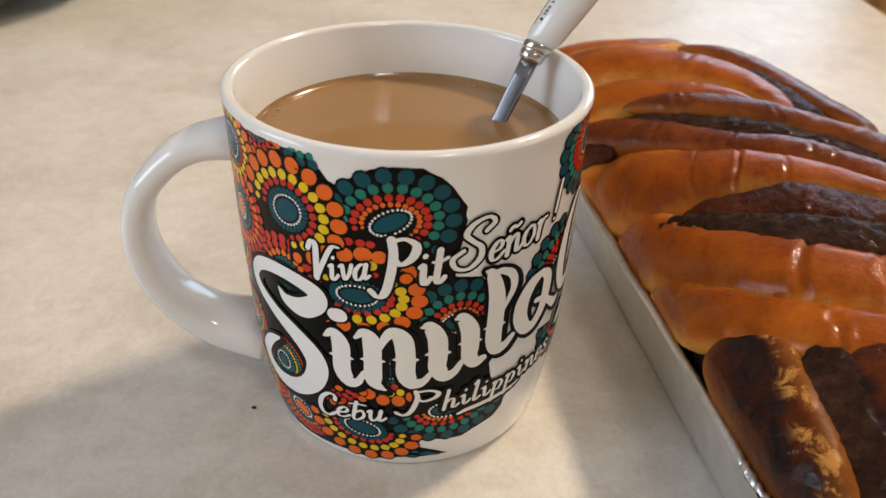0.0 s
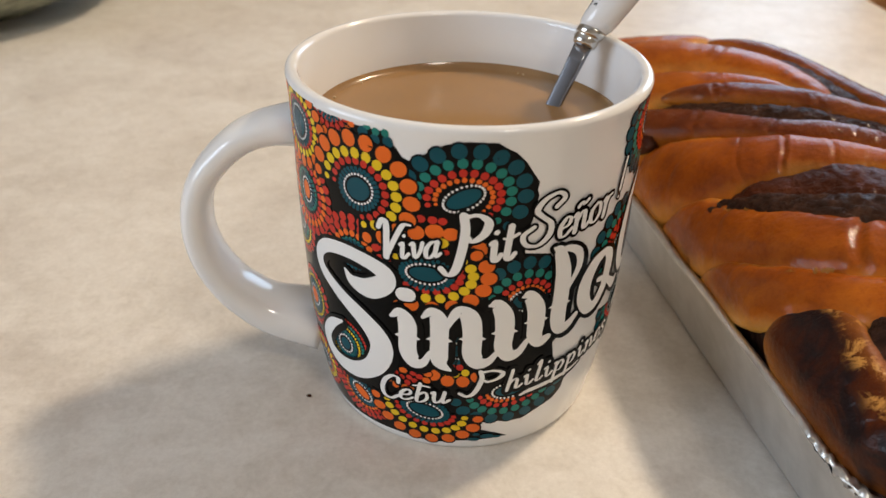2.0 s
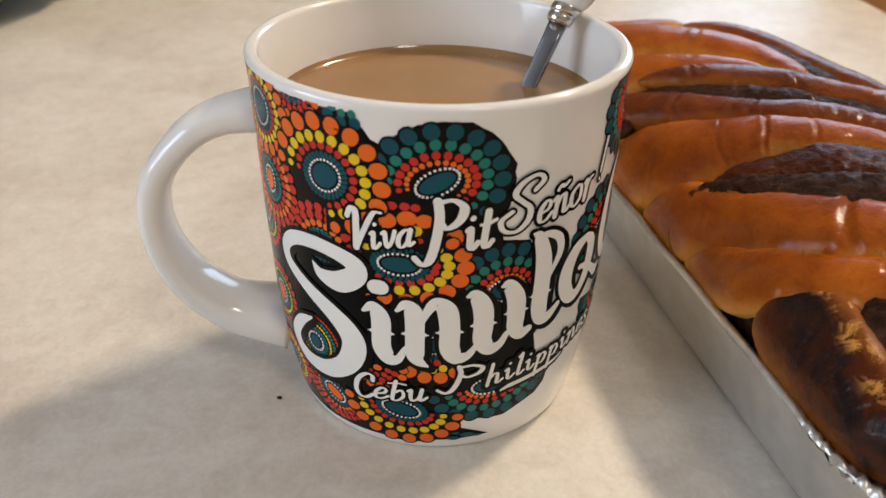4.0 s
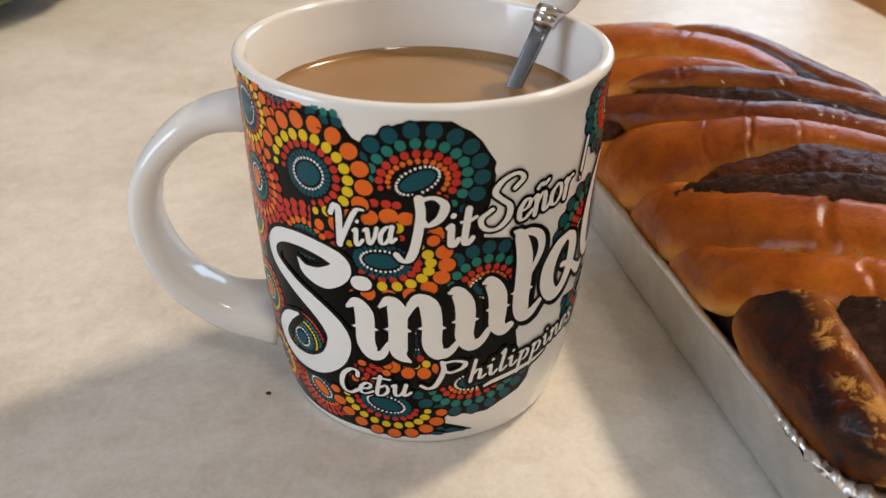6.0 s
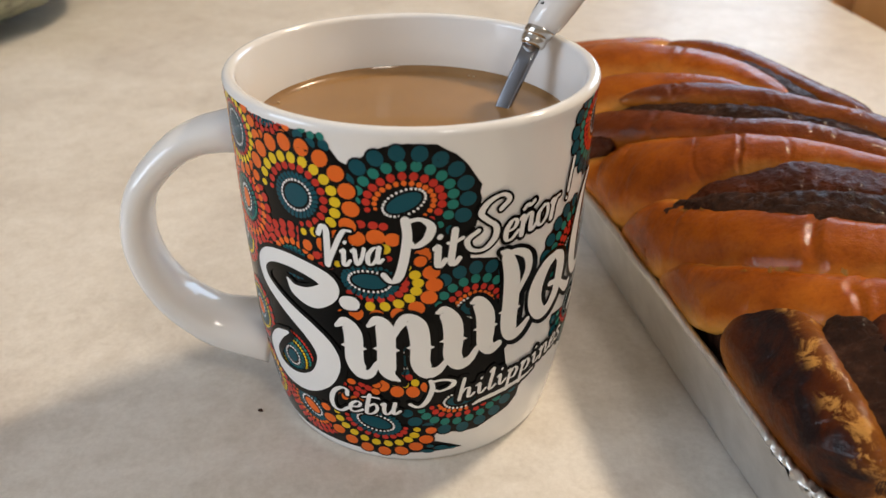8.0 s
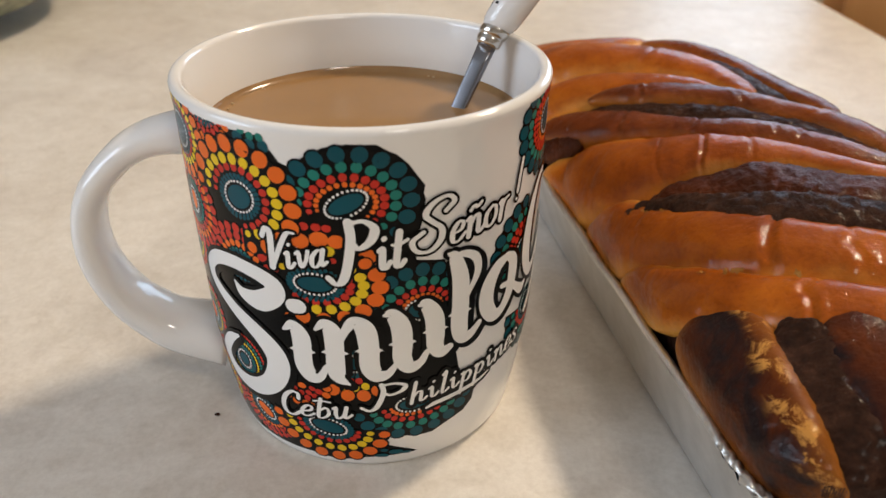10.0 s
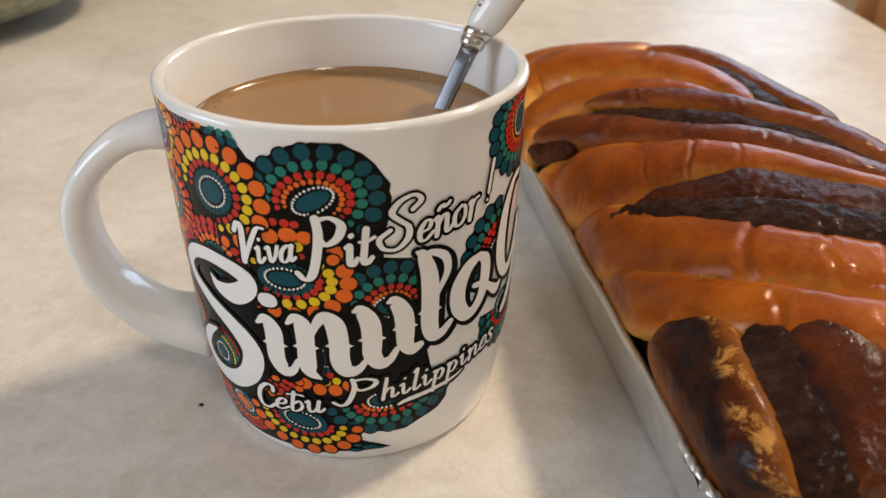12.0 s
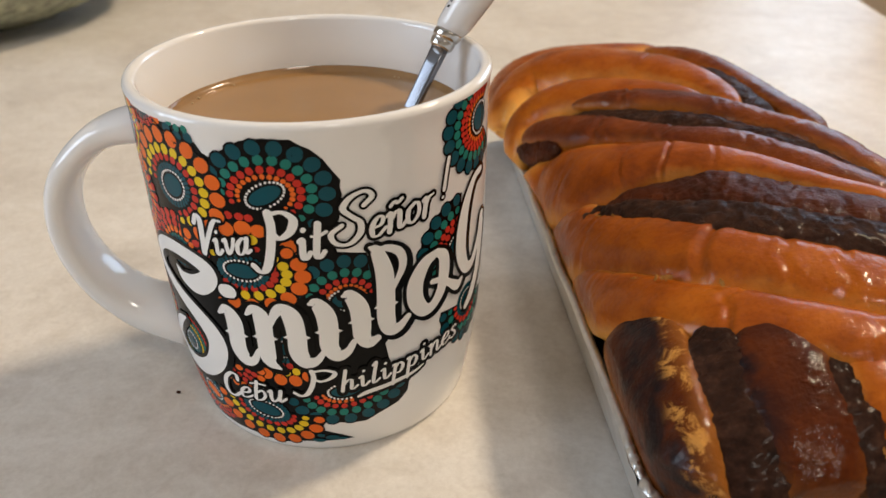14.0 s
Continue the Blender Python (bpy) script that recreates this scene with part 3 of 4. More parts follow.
big([(20.8, 44, 0.6), (22.6, 47.5, 0.6), (24.8, 52, 0.9), (24.2, 55.6, 1.0), (21.5, 57.4, 0.8), (19.2, 57.4, 0.6)])
big([(17.6, 58.4, 0.3), (19.0, 57.2, 1.2), (20.5, 52, 1.8), (20.7, 46, 1.9), (20.5, 40, 1.9), (21.3, 36.8, 1.6), (23.4, 36.6, 1.1), (25.8, 38.6, 0.7)], (20.6, 43.2, 2.8))
big([(34, 52, 0.9), (30.5, 50.5, 1.5), (28, 46.5, 1.9), (27.8, 42, 1.9), (29.8, 38.6, 1.6), (32.5, 38.5, 1.2), (35.2, 41.6, 1.4), (36.2, 46, 1.6), (36.0, 50, 1.4), (34, 52, 0.9)])
big([(32.5, 44.8, 0.7), (35.5, 44, 0.8), (38.5, 41.6, 1.0), (41, 39.8, 1.2), (42.8, 40.6, 0.6)])
big([(52, 65, 0.8), (48, 64.3, 1.0), (44.4, 59.5, 1.5), (42.6, 52.5, 1.9), (42.8, 46.8, 1.8), (45, 42.6, 1.4), (48.4, 42.6, 1.2), (52, 47.2, 1.2), (54, 52, 1.5)])
big([(54, 50.5, 1.6), (53.6, 44.5, 1.7), (51.8, 38.4, 1.6), (48.4, 33.6, 1.4), (45.2, 31.4, 0.9)])

# the two small lines: a pen alphabet on a unit x-height
GLYPHS = {}


def glyph(ch, width, *strokes):
    GLYPHS[ch] = (width, strokes)


glyph("V", 1.35, [(-0.05, 1.45), (0.1, 1.85), (0.32, 1.7), (0.42, 0.9), (0.5, 0.02)], [(0.5, 0.02), (0.8, 0.9), (1.15, 1.7), (1.5, 1.75)])
glyph("i", 0.68, [(0.05, 0.85), (0.2, 0.95), (0.25, 0.5), (0.3, 0.1), (0.45, 0.02), (0.66, 0.3)], [(0.24, 1.36), (0.27, 1.40)])
glyph("v", 0.86, [(0, 0.85), (0.15, 0.95), (0.25, 0.5), (0.4, 0.05), (0.62, 0.4), (0.7, 0.95)])
glyph("a", 0.95, [(0.65, 0.85), (0.4, 0.97), (0.1, 0.6), (0.15, 0.12), (0.4, 0.03), (0.62, 0.4), (0.68, 0.95)], [(0.68, 0.95), (0.64, 0.4), (0.72, 0.06), (0.95, 0.25)])
glyph("P", 1.45, [(0.35, 1.85), (0.5, 1.2), (0.47, 0.2), (0.34, -0.5), (0.08, -0.72), (-0.25, -0.45)], [(0.4, 1.8), (0.9, 1.9), (1.35, 1.6), (1.25, 1.1), (0.85, 0.8), (0.62, 0.95)])
glyph("t", 0.72, [(0.3, 1.6), (0.28, 0.6), (0.3, 0.12), (0.48, 0.02), (0.7, 0.28)], [(0.0, 1.05), (0.3, 1.03), (0.75, 1.2)])
glyph("S", 1.5, [(1.2, 1.35), (1.5, 1.65), (1.15, 1.9), (0.6, 1.75), (0.35, 1.35), (0.75, 1.0), (1.15, 0.7), (1.2, 0.25), (0.8, -0.1), (0.25, 0.0), (0.0, 0.4), (0.4, 0.7)])
glyph("e", 0.78, [(0.08, 0.45), (0.5, 0.55), (0.58, 0.85), (0.35, 0.97), (0.1, 0.6), (0.15, 0.12), (0.42, 0.02), (0.76, 0.32)])
glyph("n", 1.0, [(0.0, 0.85), (0.14, 0.95), (0.18, 0.5), (0.18, 0.02)], [(0.18, 0.5), (0.4, 0.9), (0.6, 0.9), (0.65, 0.5), (0.68, 0.1), (0.82, 0.03), (1.0, 0.25)])
glyph("ñ", 1.0, *GLYPHS["n"][1], [(0.12, 1.28), (0.3, 1.46), (0.46, 1.32), (0.68, 1.48)])
glyph("o", 0.82, [(0.4, 0.97), (0.1, 0.7), (0.12, 0.2), (0.4, 0.02), (0.68, 0.35), (0.62, 0.85), (0.4, 0.97)])
glyph("r", 0.68, [(0.05, 0.85), (0.2, 0.95), (0.22, 0.5), (0.2, 0.02)], [(0.22, 0.55), (0.4, 0.9), (0.66, 0.97)])
glyph("!", 0.4, [(0.42, 2.2), (0.3, 1.3), (0.22, 0.5)], [(0.15, 0.08), (0.18, 0.1)])
glyph("C", 1.1, [(1.0, 1.4), (0.95, 1.75), (0.6, 1.82), (0.2, 1.3), (0.1, 0.6), (0.35, 0.06), (0.75, 0.02), (1.1, 0.4)])
glyph("b", 0.84, [(0.2, 1.7), (0.18, 0.9), (0.2, 0.1), (0.45, 0.0), (0.7, 0.4), (0.55, 0.88), (0.25, 0.7)], [(-0.15, 1.45), (0.25, 1.52), (0.7, 1.42)])
glyph("u", 1.0, [(0.02, 0.85), (0.16, 0.95), (0.2, 0.4), (0.35, 0.03), (0.6, 0.3), (0.68, 0.95)], [(0.68, 0.95), (0.66, 0.3), (0.76, 0.04), (1.0, 0.3)])
glyph("h", 1.0, [(0.22, 1.8), (0.19, 0.9), (0.17, 0.02)], [(0.18, 0.5), (0.4, 0.9), (0.6, 0.88), (0.65, 0.5), (0.66, 0.1), (0.8, 0.03), (1.0, 0.25)])
glyph("l", 0.58, [(0.08, 1.6), (0.25, 1.8), (0.22, 0.9), (0.22, 0.12), (0.36, 0.02), (0.58, 0.25)])
glyph("p", 0.9, [(0.05, 0.9), (0.2, 0.95), (0.2, 0.2), (0.18, -0.75)], [(0.2, 0.55), (0.45, 0.95), (0.7, 0.6), (0.55, 0.1), (0.22, 0.15)])
glyph("s", 0.66, [(0.55, 0.8), (0.35, 0.97), (0.15, 0.75), (0.4, 0.45), (0.5, 0.15), (0.25, 0.0), (0.0, 0.15)])


def words(text, s, z, slope, wide, tall, thin, thick, lean=0.12, bend=0.0, outline=0.55):
    """Script along a rising line. wide, tall: millimetres for one unit."""
    at = s
    for ch in text:
        width, strokes = GLYPHS[ch]
        for line in strokes:
            pts = []
            dense = smooth_path(line, 3)
            for i, (x, y) in enumerate(dense):
                a, b = dense[max(i - 1, 0)], dense[min(i + 1, len(dense) - 1)]
                dx, dy = (b[0] - a[0]) * wide, (b[1] - a[1]) * tall
                up = abs(dy) / (math.hypot(dx, dy) + 1e-9)
                down = 1.0 if dy < 0 else 0.72
                px = at + (x + lean * y) * wide
                pts.append((px, z + (px - s) * slope + bend * (px - s) ** 2 + y * tall, thin + (thick - thin) * up ** 1.5 * down))
            stroke(INK, pts, BIG + 0.050, outline, per=2)
            stroke(WHITE_INK, pts, BIG + 0.070, per=2)
        at += width * wide


words("V", -20.0, 55.8, 0.06, 4.4, 4.75, 0.26, 0.72)
words("iva", -15.3, 56.2, 0.20, 3.6, 3.9, 0.20, 0.50)
words("P", -4.7, 57.8, 0.0, 5.0, 5.4, 0.38, 0.95)
words("it", 3.1, 57.2, 0.06, 3.9, 4.9, 0.28, 0.72)
words("S", 9.7, 60.4, 0.05, 4.9, 5.6, 0.36, 0.70, lean=0.2)
words("eñor", 17.7, 60.5, 0.12, 4.5, 4.5, 0.24, 0.60, outline=0.7)
words("!", 35.0, 64.4, 0.0, 3.6, 4.0, 0.28, 0.5)
words("C", -20.6, 17.2, 0.0, 4.2, 3.8, 0.28, 0.62)
words("ebu", -15.8, 17.9, 0.10, 4.6, 3.1, 0.20, 0.48)
words("P", 0.1, 23.2, 0.0, 5.2, 2.8, 0.28, 0.6)
words("hilippines", 8.7, 21.9, 0.125, 4.1, 3.2, 0.18, 0.44, outline=0.95)
tail = [(12.8, 20.0, 0.3), (15.1, 20.7, 0.5), (21, 21.4, 0.5), (26.7, 22.2, 0.4), (29.4, 23.2, 0.2)]
stroke(INK, tail, BIG + 0.05, 0.8)
stroke(WHITE_INK, tail, BIG + 0.07)

PRINT_NAMES = {"black_print": "black_ground", "white_print": "white_lettering", "orange_print": "orange_dots", "yellow_print": "yellow_dots", "red_print": "red_dots", "petrol_blue_print": "blue_dots", "teal_green_print": "green_dots"}
for key, (mat, bm) in LAYERS.items():
    tagged(part(PRINT_NAMES[key], bm, mat, mug, "printed " + PRINT_NAMES[key].replace("_", " ")), kind="stuff" if "dots" in PRINT_NAMES[key] else "")


# ---- coffee ----
def coffee_surface():
    rings = [(0.0, 0.0717), (0.012, 0.0717), (0.024, 0.0717), (0.033, 0.0717), (0.0345, 0.07175), (0.0353, 0.0720), (0.03605, 0.0726)]
    bm = lathe([(max(r, 0.0008), z) for r, z in rings] + [(0.0353, 0.0680), (0.0008, 0.0680)], 128)
    return bm


coffee = thing("coffee", "milky light brown coffee filling the mug", "coffee")
part("liquid", coffee_surface(), COFFEE, coffee)
# darker film where the coffee climbs the glaze, and a few bubbles at its edge, coloured pale as their glints
part("edge_film", lathe([(0.0349, 0.07192), (0.0354, 0.0722), (0.0358, 0.0726), (0.03612, 0.0731), (0.03618, 0.0732), (0.0357, 0.0721)], 128, False), COFFEE_FILM, coffee, "dark brown coffee film")
for turn, reach, size in ((160, 0.0352, 0.00055), (166, 0.0345, 0.0004), (140, 0.0353, 0.00045), (62, 0.0353, 0.0005), (64.5, 0.0354, 0.0004), (22, 0.0262, 0.0005), (197, 0.0350, 0.0006), (201, 0.0352, 0.00035)):
    bm = bmesh.new()
    bmesh.ops.create_uvsphere(bm, u_segments=14, v_segments=10, radius=size * 0.7)
    for v in bm.verts:
        v.co = Vector(((reach - 0.0009) * math.cos(radians(turn)), (reach - 0.0009) * math.sin(radians(turn)), 0.0719)) + Vector((v.co.x, v.co.y, v.co.z * 0.7))
    part("bubble", bm, BUBBLE_GLINT, coffee)



# ---- spoon ----
def spoon():
    """Flat steel stem in the coffee, a ringed collar and a tapering white porcelain grip."""
    s = thing("teaspoon", "steel teaspoon with white porcelain grip standing in coffee", "spoon")
    base = Vector((0.0222, 0.0095, 0.0727))
    way = (Vector((0.0300, 0.0160, 0.0880)) - base).normalized()
    grip_way = Vector((0.565, 0.162, 0.809)).normalized()
    across = Vector((0.86, -0.50, 0)).normalized()
    across = (across - way * across.dot(way)).normalized()
    depth = way.cross(across).normalized()

    def swept(stations, n, power=1.0):
        rows = []
        for d, w, h in stations:
            at = base + way * min(d, 0.0165) + grip_way * max(0.0, d - 0.0165)
            ring = []
            for k in range(n):
                t = 2 * math.pi * (k + 0.5) / n
                c, q = math.cos(t), math.sin(t)
                c, q = math.copysign(abs(c) ** power, c), math.copysign(abs(q) ** power, q)
                ring.append(at + across * (w * c) + depth * (h * q))
            rows.append(ring)
        return grid(rows)

    part("stem", swept([(-0.040, 0.0018, 0.0006), (-0.004, 0.0018, 0.0008), (0.004, 0.0019, 0.0009), (0.010, 0.0020, 0.0010), (0.0148, 0.0021, 0.0012)], 16, 0.35), STEEL, s, "flat stainless steel stem")
    part("bowl", swept([(-0.066, 0.0008, 0.0008), (-0.063, 0.0060, 0.0012), (-0.055, 0.0100, 0.0016), (-0.046, 0.0085, 0.0014), (-0.040, 0.0026, 0.0010)], 20), STEEL, s)
    rings = [(0.0143, 0.0025), (0.0145, 0.0029), (0.0150, 0.0031), (0.0162, 0.0032), (0.0166, 0.0030), (0.0168, 0.0033), (0.0173, 0.0035), (0.0184, 0.0036), (0.0189, 0.0034)]
    part("collar", swept([(d, r, r * 0.86) for d, r in rings], 32), COLLAR, s, "ringed nickel collar")
    grip = [(0.0184, 0.0030), (0.0190, 0.0036), (0.0202, 0.0041), (0.0215, 0.0043), (0.026, 0.0046), (0.034, 0.0050), (0.046, 0.0055), (0.062, 0.0058), (0.078, 0.0056), (0.090, 0.0047), (0.096, 0.0030), (0.0975, 0.0008)]
    g = part("grip", swept([(d, r, r * 0.86) for d, r in grip], 40), CERAMIC, s, "white porcelain grip with dark printed bars")
    # two lines of unreadable small writing along the grip
    for line, (start, length) in enumerate(((0.0226, 0.018), (0.0236, 0.020))):
        bm = bmesh.new()
        rng = random.Random(4 + line)
        d = start
        while d < start + length:
            step = rng.uniform(0.0004, 0.0008)
            for k in range(2):
                r0 = float(np.interp(d, [a for a, _ in grip], [r for _, r in grip])) + 0.00006
                r1 = float(np.interp(d + step, [a for a, _ in grip], [r for _, r in grip])) + 0.00006
                quad = []
                for dd, rr, tt in ((d, r0, 0), (d + step, r1, 0), (d + step, r1, 1), (d, r0, 1)):
                    t = math.radians(212 + line * 26 + k * 7 + tt * (2.5 + 3 * rng.random()))
                    quad.append(bm.verts.new(base + way * 0.0165 + grip_way * (dd - 0.0165) + across * (rr * math.cos(t)) + depth * (rr * 0.86 * math.sin(t))))
                bm.faces.new(quad)
            d += step + rng.choice((0.0003, 0.0003, 0.0008))
        part("printed_bars", bm, INK, g, "dark unreadable small print")


spoon()

# ---- tray ----
LOAF_TURN = math.degrees(math.atan(0.1405))
TRAY_W, TRAY_L0, TRAY_L1 = 0.112, -0.083, 0.150


def rounded(x0, x1, y0, y1, r, z, n=10):
    pts = []
    for cx, cy, a0 in ((x1 - r, y1 - r, 0), (x0 + r, y1 - r, 90), (x0 + r, y0 + r, 180), (x1 - r, y0 + r, 270)):
        pts += [Vector((cx + r * math.cos(radians(a0 + 90 * k / n)), cy + r * math.sin(radians(a0 + 90 * k / n)), z)) for k in range(n + 1)]
    # straight sides get points of their own
    out = []
    for a, b in zip(pts, pts[1:] + pts[:1]):
        m = max(1, int((b - a).length / 0.004))
        out += [a.lerp(b, k / m) for k in range(m)]
    return out


def tray_ring(inset, z, r):
    return rounded(inset, TRAY_W - inset, TRAY_L0 + inset, TRAY_L1 - inset, r, z)


def crimped(ring, amount, seed):
    """Fine pleats near the corners, as in folded foil."""
    out = []
    for k, p in enumerate(ring):
        near = min(((Vector((cx, cy)) - p.xy).length for cx in (0, TRAY_W) for cy in (TRAY_L0, TRAY_L1)))
        much = max(0.10, min(1.0, 1.5 - near / 0.022))
        pleat = math.sin(k * 1.45 + 2.5 * noise.noise(p * 130)) * 0.45
        jag = Vector((noise.noise(p * 700 + Vector((seed, 0, 0))), noise.noise(p * 700 + Vector((0, seed, 5))), noise.noise(p * 600 + Vector((9, 0, seed))) + pleat))
        slow = Vector((noise.noise(p * 60), noise.noise(p * 60 + Vector((0, 3, 0))), noise.noise(p * 45 + Vector((7, 0, 0)))))
        out.append(p + jag * amount * 0.55 * much + slow * 0.0005)
    return out


tray = thing("foil_loaf_tray", "silver aluminium foil loaf tray with crimped rim on the table", "tray", (0.0625, 0, 0))
tray.rotation_euler = (0, 0, radians(LOAF_TURN))
TRAY_RINGS = [(0.0085, 0.0004, 0.012), (0.0068, 0.0010, 0.013), (0.0060, 0.003, 0.014), (0.0035, 0.013, 0.015), (0.0009, 0.0232, 0.016), (0.0008, 0.0246, 0.016)]
outside = [tray_ring(i, z, r) for i, z, r in TRAY_RINGS]
inside = [tray_ring(i + 0.0009, z + (0.0006 if z < 0.002 else 0), r) for i, z, r in reversed(TRAY_RINGS)]


def tray_shell():
    count = min(len(r) for r in outside + inside)

    def even(ring):
        """The same number of points on each ring."""
        lengths = np.cumsum([0] + [(b - a).length for a, b in zip(ring, ring[1:] + ring[:1])])
        at = np.linspace(0, lengths[-1], 960, endpoint=False)
        loop = np.array([tuple(p) for p in ring + ring[:1]])
        return [Vector([float(np.interp(s, lengths, loop[:, k])) for k in range(3)]) for s in at]

    bm = grid([even(r) for r in outside + inside], True, True)
    rim = []
    for k in range(11):
        a = 2 * math.pi * k / 10
        rim.append(crimped(even(tray_ring(0.0006 - 0.0012 * math.cos(a), 0.0254 + 0.0011 * math.sin(a), 0.0165)), 0.0017, 3 + k * 0.05))
    return bm, grid(rim, True, False)


shell, rim_roll = tray_shell()
part("pan", shell, FOIL, tray)
part("rolled_rim", rim_roll, FOIL_RIM, tray, "rolled crinkled foil rim")

# ---- bread ----
loaf = thing("braided_loaf", "glossy brown braided bread with chocolate filling in tray", "bread", (0.0625, 0, 0))
loaf.rotation_euler = (0, 0, radians(LOAF_TURN))


def dome(u, v):
    """Height of the loaf over the tray's own plan."""
    k, near = max(0.0, min(1.0, (v - 0.045) / 0.05)), max(0.0, min(1.0, (0.03 - v) / 0.03))
    w = min(abs((u - 0.055 + 0.0045 * k) / (0.056 + 0.0055 * k + 0.0015 * near)), 0.999)
    vv, k = ((v - 0.045) / 0.131, 6) if v < 0.045 else ((v - 0.045) / 0.125, 4)
    return 0.022 + 0.035 * math.sqrt(1 - w ** 2.6) * math.sqrt(max(0.0, 1 - abs(vv) ** k))


def dome_normal(u, v, d=0.003):
    n = Vector((-(dome(u + d, v) - dome(u - d, v)) / (2 * d), -(dome(u, v + d) - dome(u, v - d)) / (2 * d), 1))
    n.x, n.y = max(-2.5, min(2.5, n.x)), max(-2.5, min(2.5, n.y))
    return n.normalized()


def held(p):
    """Keeps the dough within the tray's walls, bulging a little over the rim."""
    deep = max(0.0, min(1.0, (0.030 - p.z) / 0.030))
    over = max(0.0, min(1.0, (p.y - 0.045) / 0.06)) * max(0.0, min(1.0, (p.z - 0.025) / 0.006))
    x0, y0 = 0.0004 + 0.0075 * deep - 0.012 * over, TRAY_L0 + 0.0022 + 0.0075 * deep
    q = Vector((min(max(p.x, x0), TRAY_W - x0), max(p.y, y0), max(p.z, 0.0022)))
    r = 0.016
    for cx, sign in ((x0 + r, -1), (TRAY_W - x0 - r, 1)):
        d = Vector((q.x - cx, q.y - y0 - r))
        if d.x * sign > 0 and d.y < 0 and d.length > r:
            d *= r / d.length
            q.x, q.y = cx + d.x, y0 + r + d.y
    return q


def strand(name, mat, points, thick=1.0, sink=0.0, wrinkle=0.0005, label="", seed=0.0, ends=0.25, grain=0.0, tip=9.0, torn=None, scorch=None, creases=()):
    """A rope of dough laid over the dome. Points: u, v and half the width, in millimetres.
    torn, scorch: angles round the rope of the ripped and the burnt stripe; creases: u, v, depth in millimetres of pinched folds."""
    path = smooth_path(points, 24)
    centre, frames = [], []
    for u, v, w in path:
        u, v, w = u / 1000, v / 1000, w / 1000
        n = dome_normal(u, v)
        away = 0.16 * w * max(0.0, min(1.0, (v + 0.045) / 0.03))
        centre.append(Vector((u + 0.3 * away, v + away, dome(u, v))) - n * (w * (0.8 * thick - 0.10) + sink / 1000))
        frames.append((n, w))
    folds = [(min(range(len(path)), key=lambda k: math.hypot(path[k][0] - u, path[k][1] - v)), deep / 1000) for u, v, deep in creases]
    rows, m, total = [], 72 if grain else 56, len(centre)
    sides, tears, burns = [], [], []
    for i, (c, (n, w)) in enumerate(zip(centre, frames)):
        tangent = (centre[min(i + 1, total - 1)] - centre[max(i - 1, 0)]).normalized()
        side = tangent.cross(n).normalized()
        up = side.cross(tangent).normalized()
        far = min(i, total - 1 - i) / (2 * tip)
        k = ends + (1 - ends) * math.sqrt(1 - (1 - min(far, 1)) ** 2)
        ring = []
        for j in range(m):
            a = 2 * math.pi * j / m
            s, h = math.sin(a), math.cos(a)
            p = c + side * (w * 1.06 * k * math.copysign(abs(s) ** 0.82, s)) + up * (w * 0.8 * thick * k * math.copysign(abs(h) ** 0.86, h))
            lump = noise.noise(p * 38 + Vector((seed, 2, 0))) * 1.5 + noise.noise(p * 120 + Vector((seed, 0, 3))) * 0.5 + noise.noise(p * 300 + Vector((seed, 5, 3))) * 0.22
            rise = wrinkle * lump + grain * (noise.noise(p * 480) + 0.6 * noise.noise(p * 1100))
            # fine wrinkles pulled across the rope
            rise -= 0.35 * wrinkle * max(0.0, noise.noise(Vector((i * 0.33 + seed * 7, h * 0.5 + s * 0.3, seed))) - 0.1)
            for at, deep in folds:
                x = (i - at - 5.0 * noise.noise(Vector((a * 1.4, seed, at)))) / 1.3
                rise += 0.8 * deep * (-math.exp(-x * x) + 0.35 * math.exp(-(abs(x) - 2.2) ** 2)) * max(0.0, min(1.0, 2.2 * h - 0.7 + 0.8 * noise.noise(Vector((a * 2, at, 2)))))
            p = p + (up * h + side * s) * rise
            ring.append(held(p))
            rag = 0.22 * noise.noise(Vector((i * 0.11, seed, 1.0)))
            tears.append(0.0 if torn is None else max(0.0, 1 - abs(math.remainder(a - torn - rag, 2 * math.pi)) / 0.42))
            burns.append(0.0 if scorch is None else max(0.0, min(1.0, 1.5 - abs(math.remainder(a - scorch - rag, 2 * math.pi)) / 0.48)))
            sides.append(max(0.0, min(1.0, 0.82 - h + 0.35 * (1 - min(far / 1.6, 1)) + 0.5 * max(0.0, min(1.0, (0.040 - p.z) / 0.016)))))
        rows.append(ring)
    ob = part(name, grid(rows), mat, loaf, label)
    for key, values in (("underside", sides), ("torn_edge", [min(1.0, 2 * k) for k in tears]), ("scorch", burns)):
        ob.data.attributes.new(key, "FLOAT", "POINT").data.foreach_set("value", values)
    return ob


def loaf_base():
    rows = []
    for k in range(41):
        v = -0.078 + 0.2405 * k / 40
        ring = []
        for i in range(33):
            u = 0.0035 + 0.105 * i / 32
            ring.append((u, v, max(0.004, dome(u, v) - 0.0085)))
        ring += [(0.1045, v, 0.003), (0.0075, v, 0.003)]
        rows.append(ring)
    return grid(rows)


part("loaf_body", loaf_base(), FILLING, loaf, "dark chocolate filled crumb")
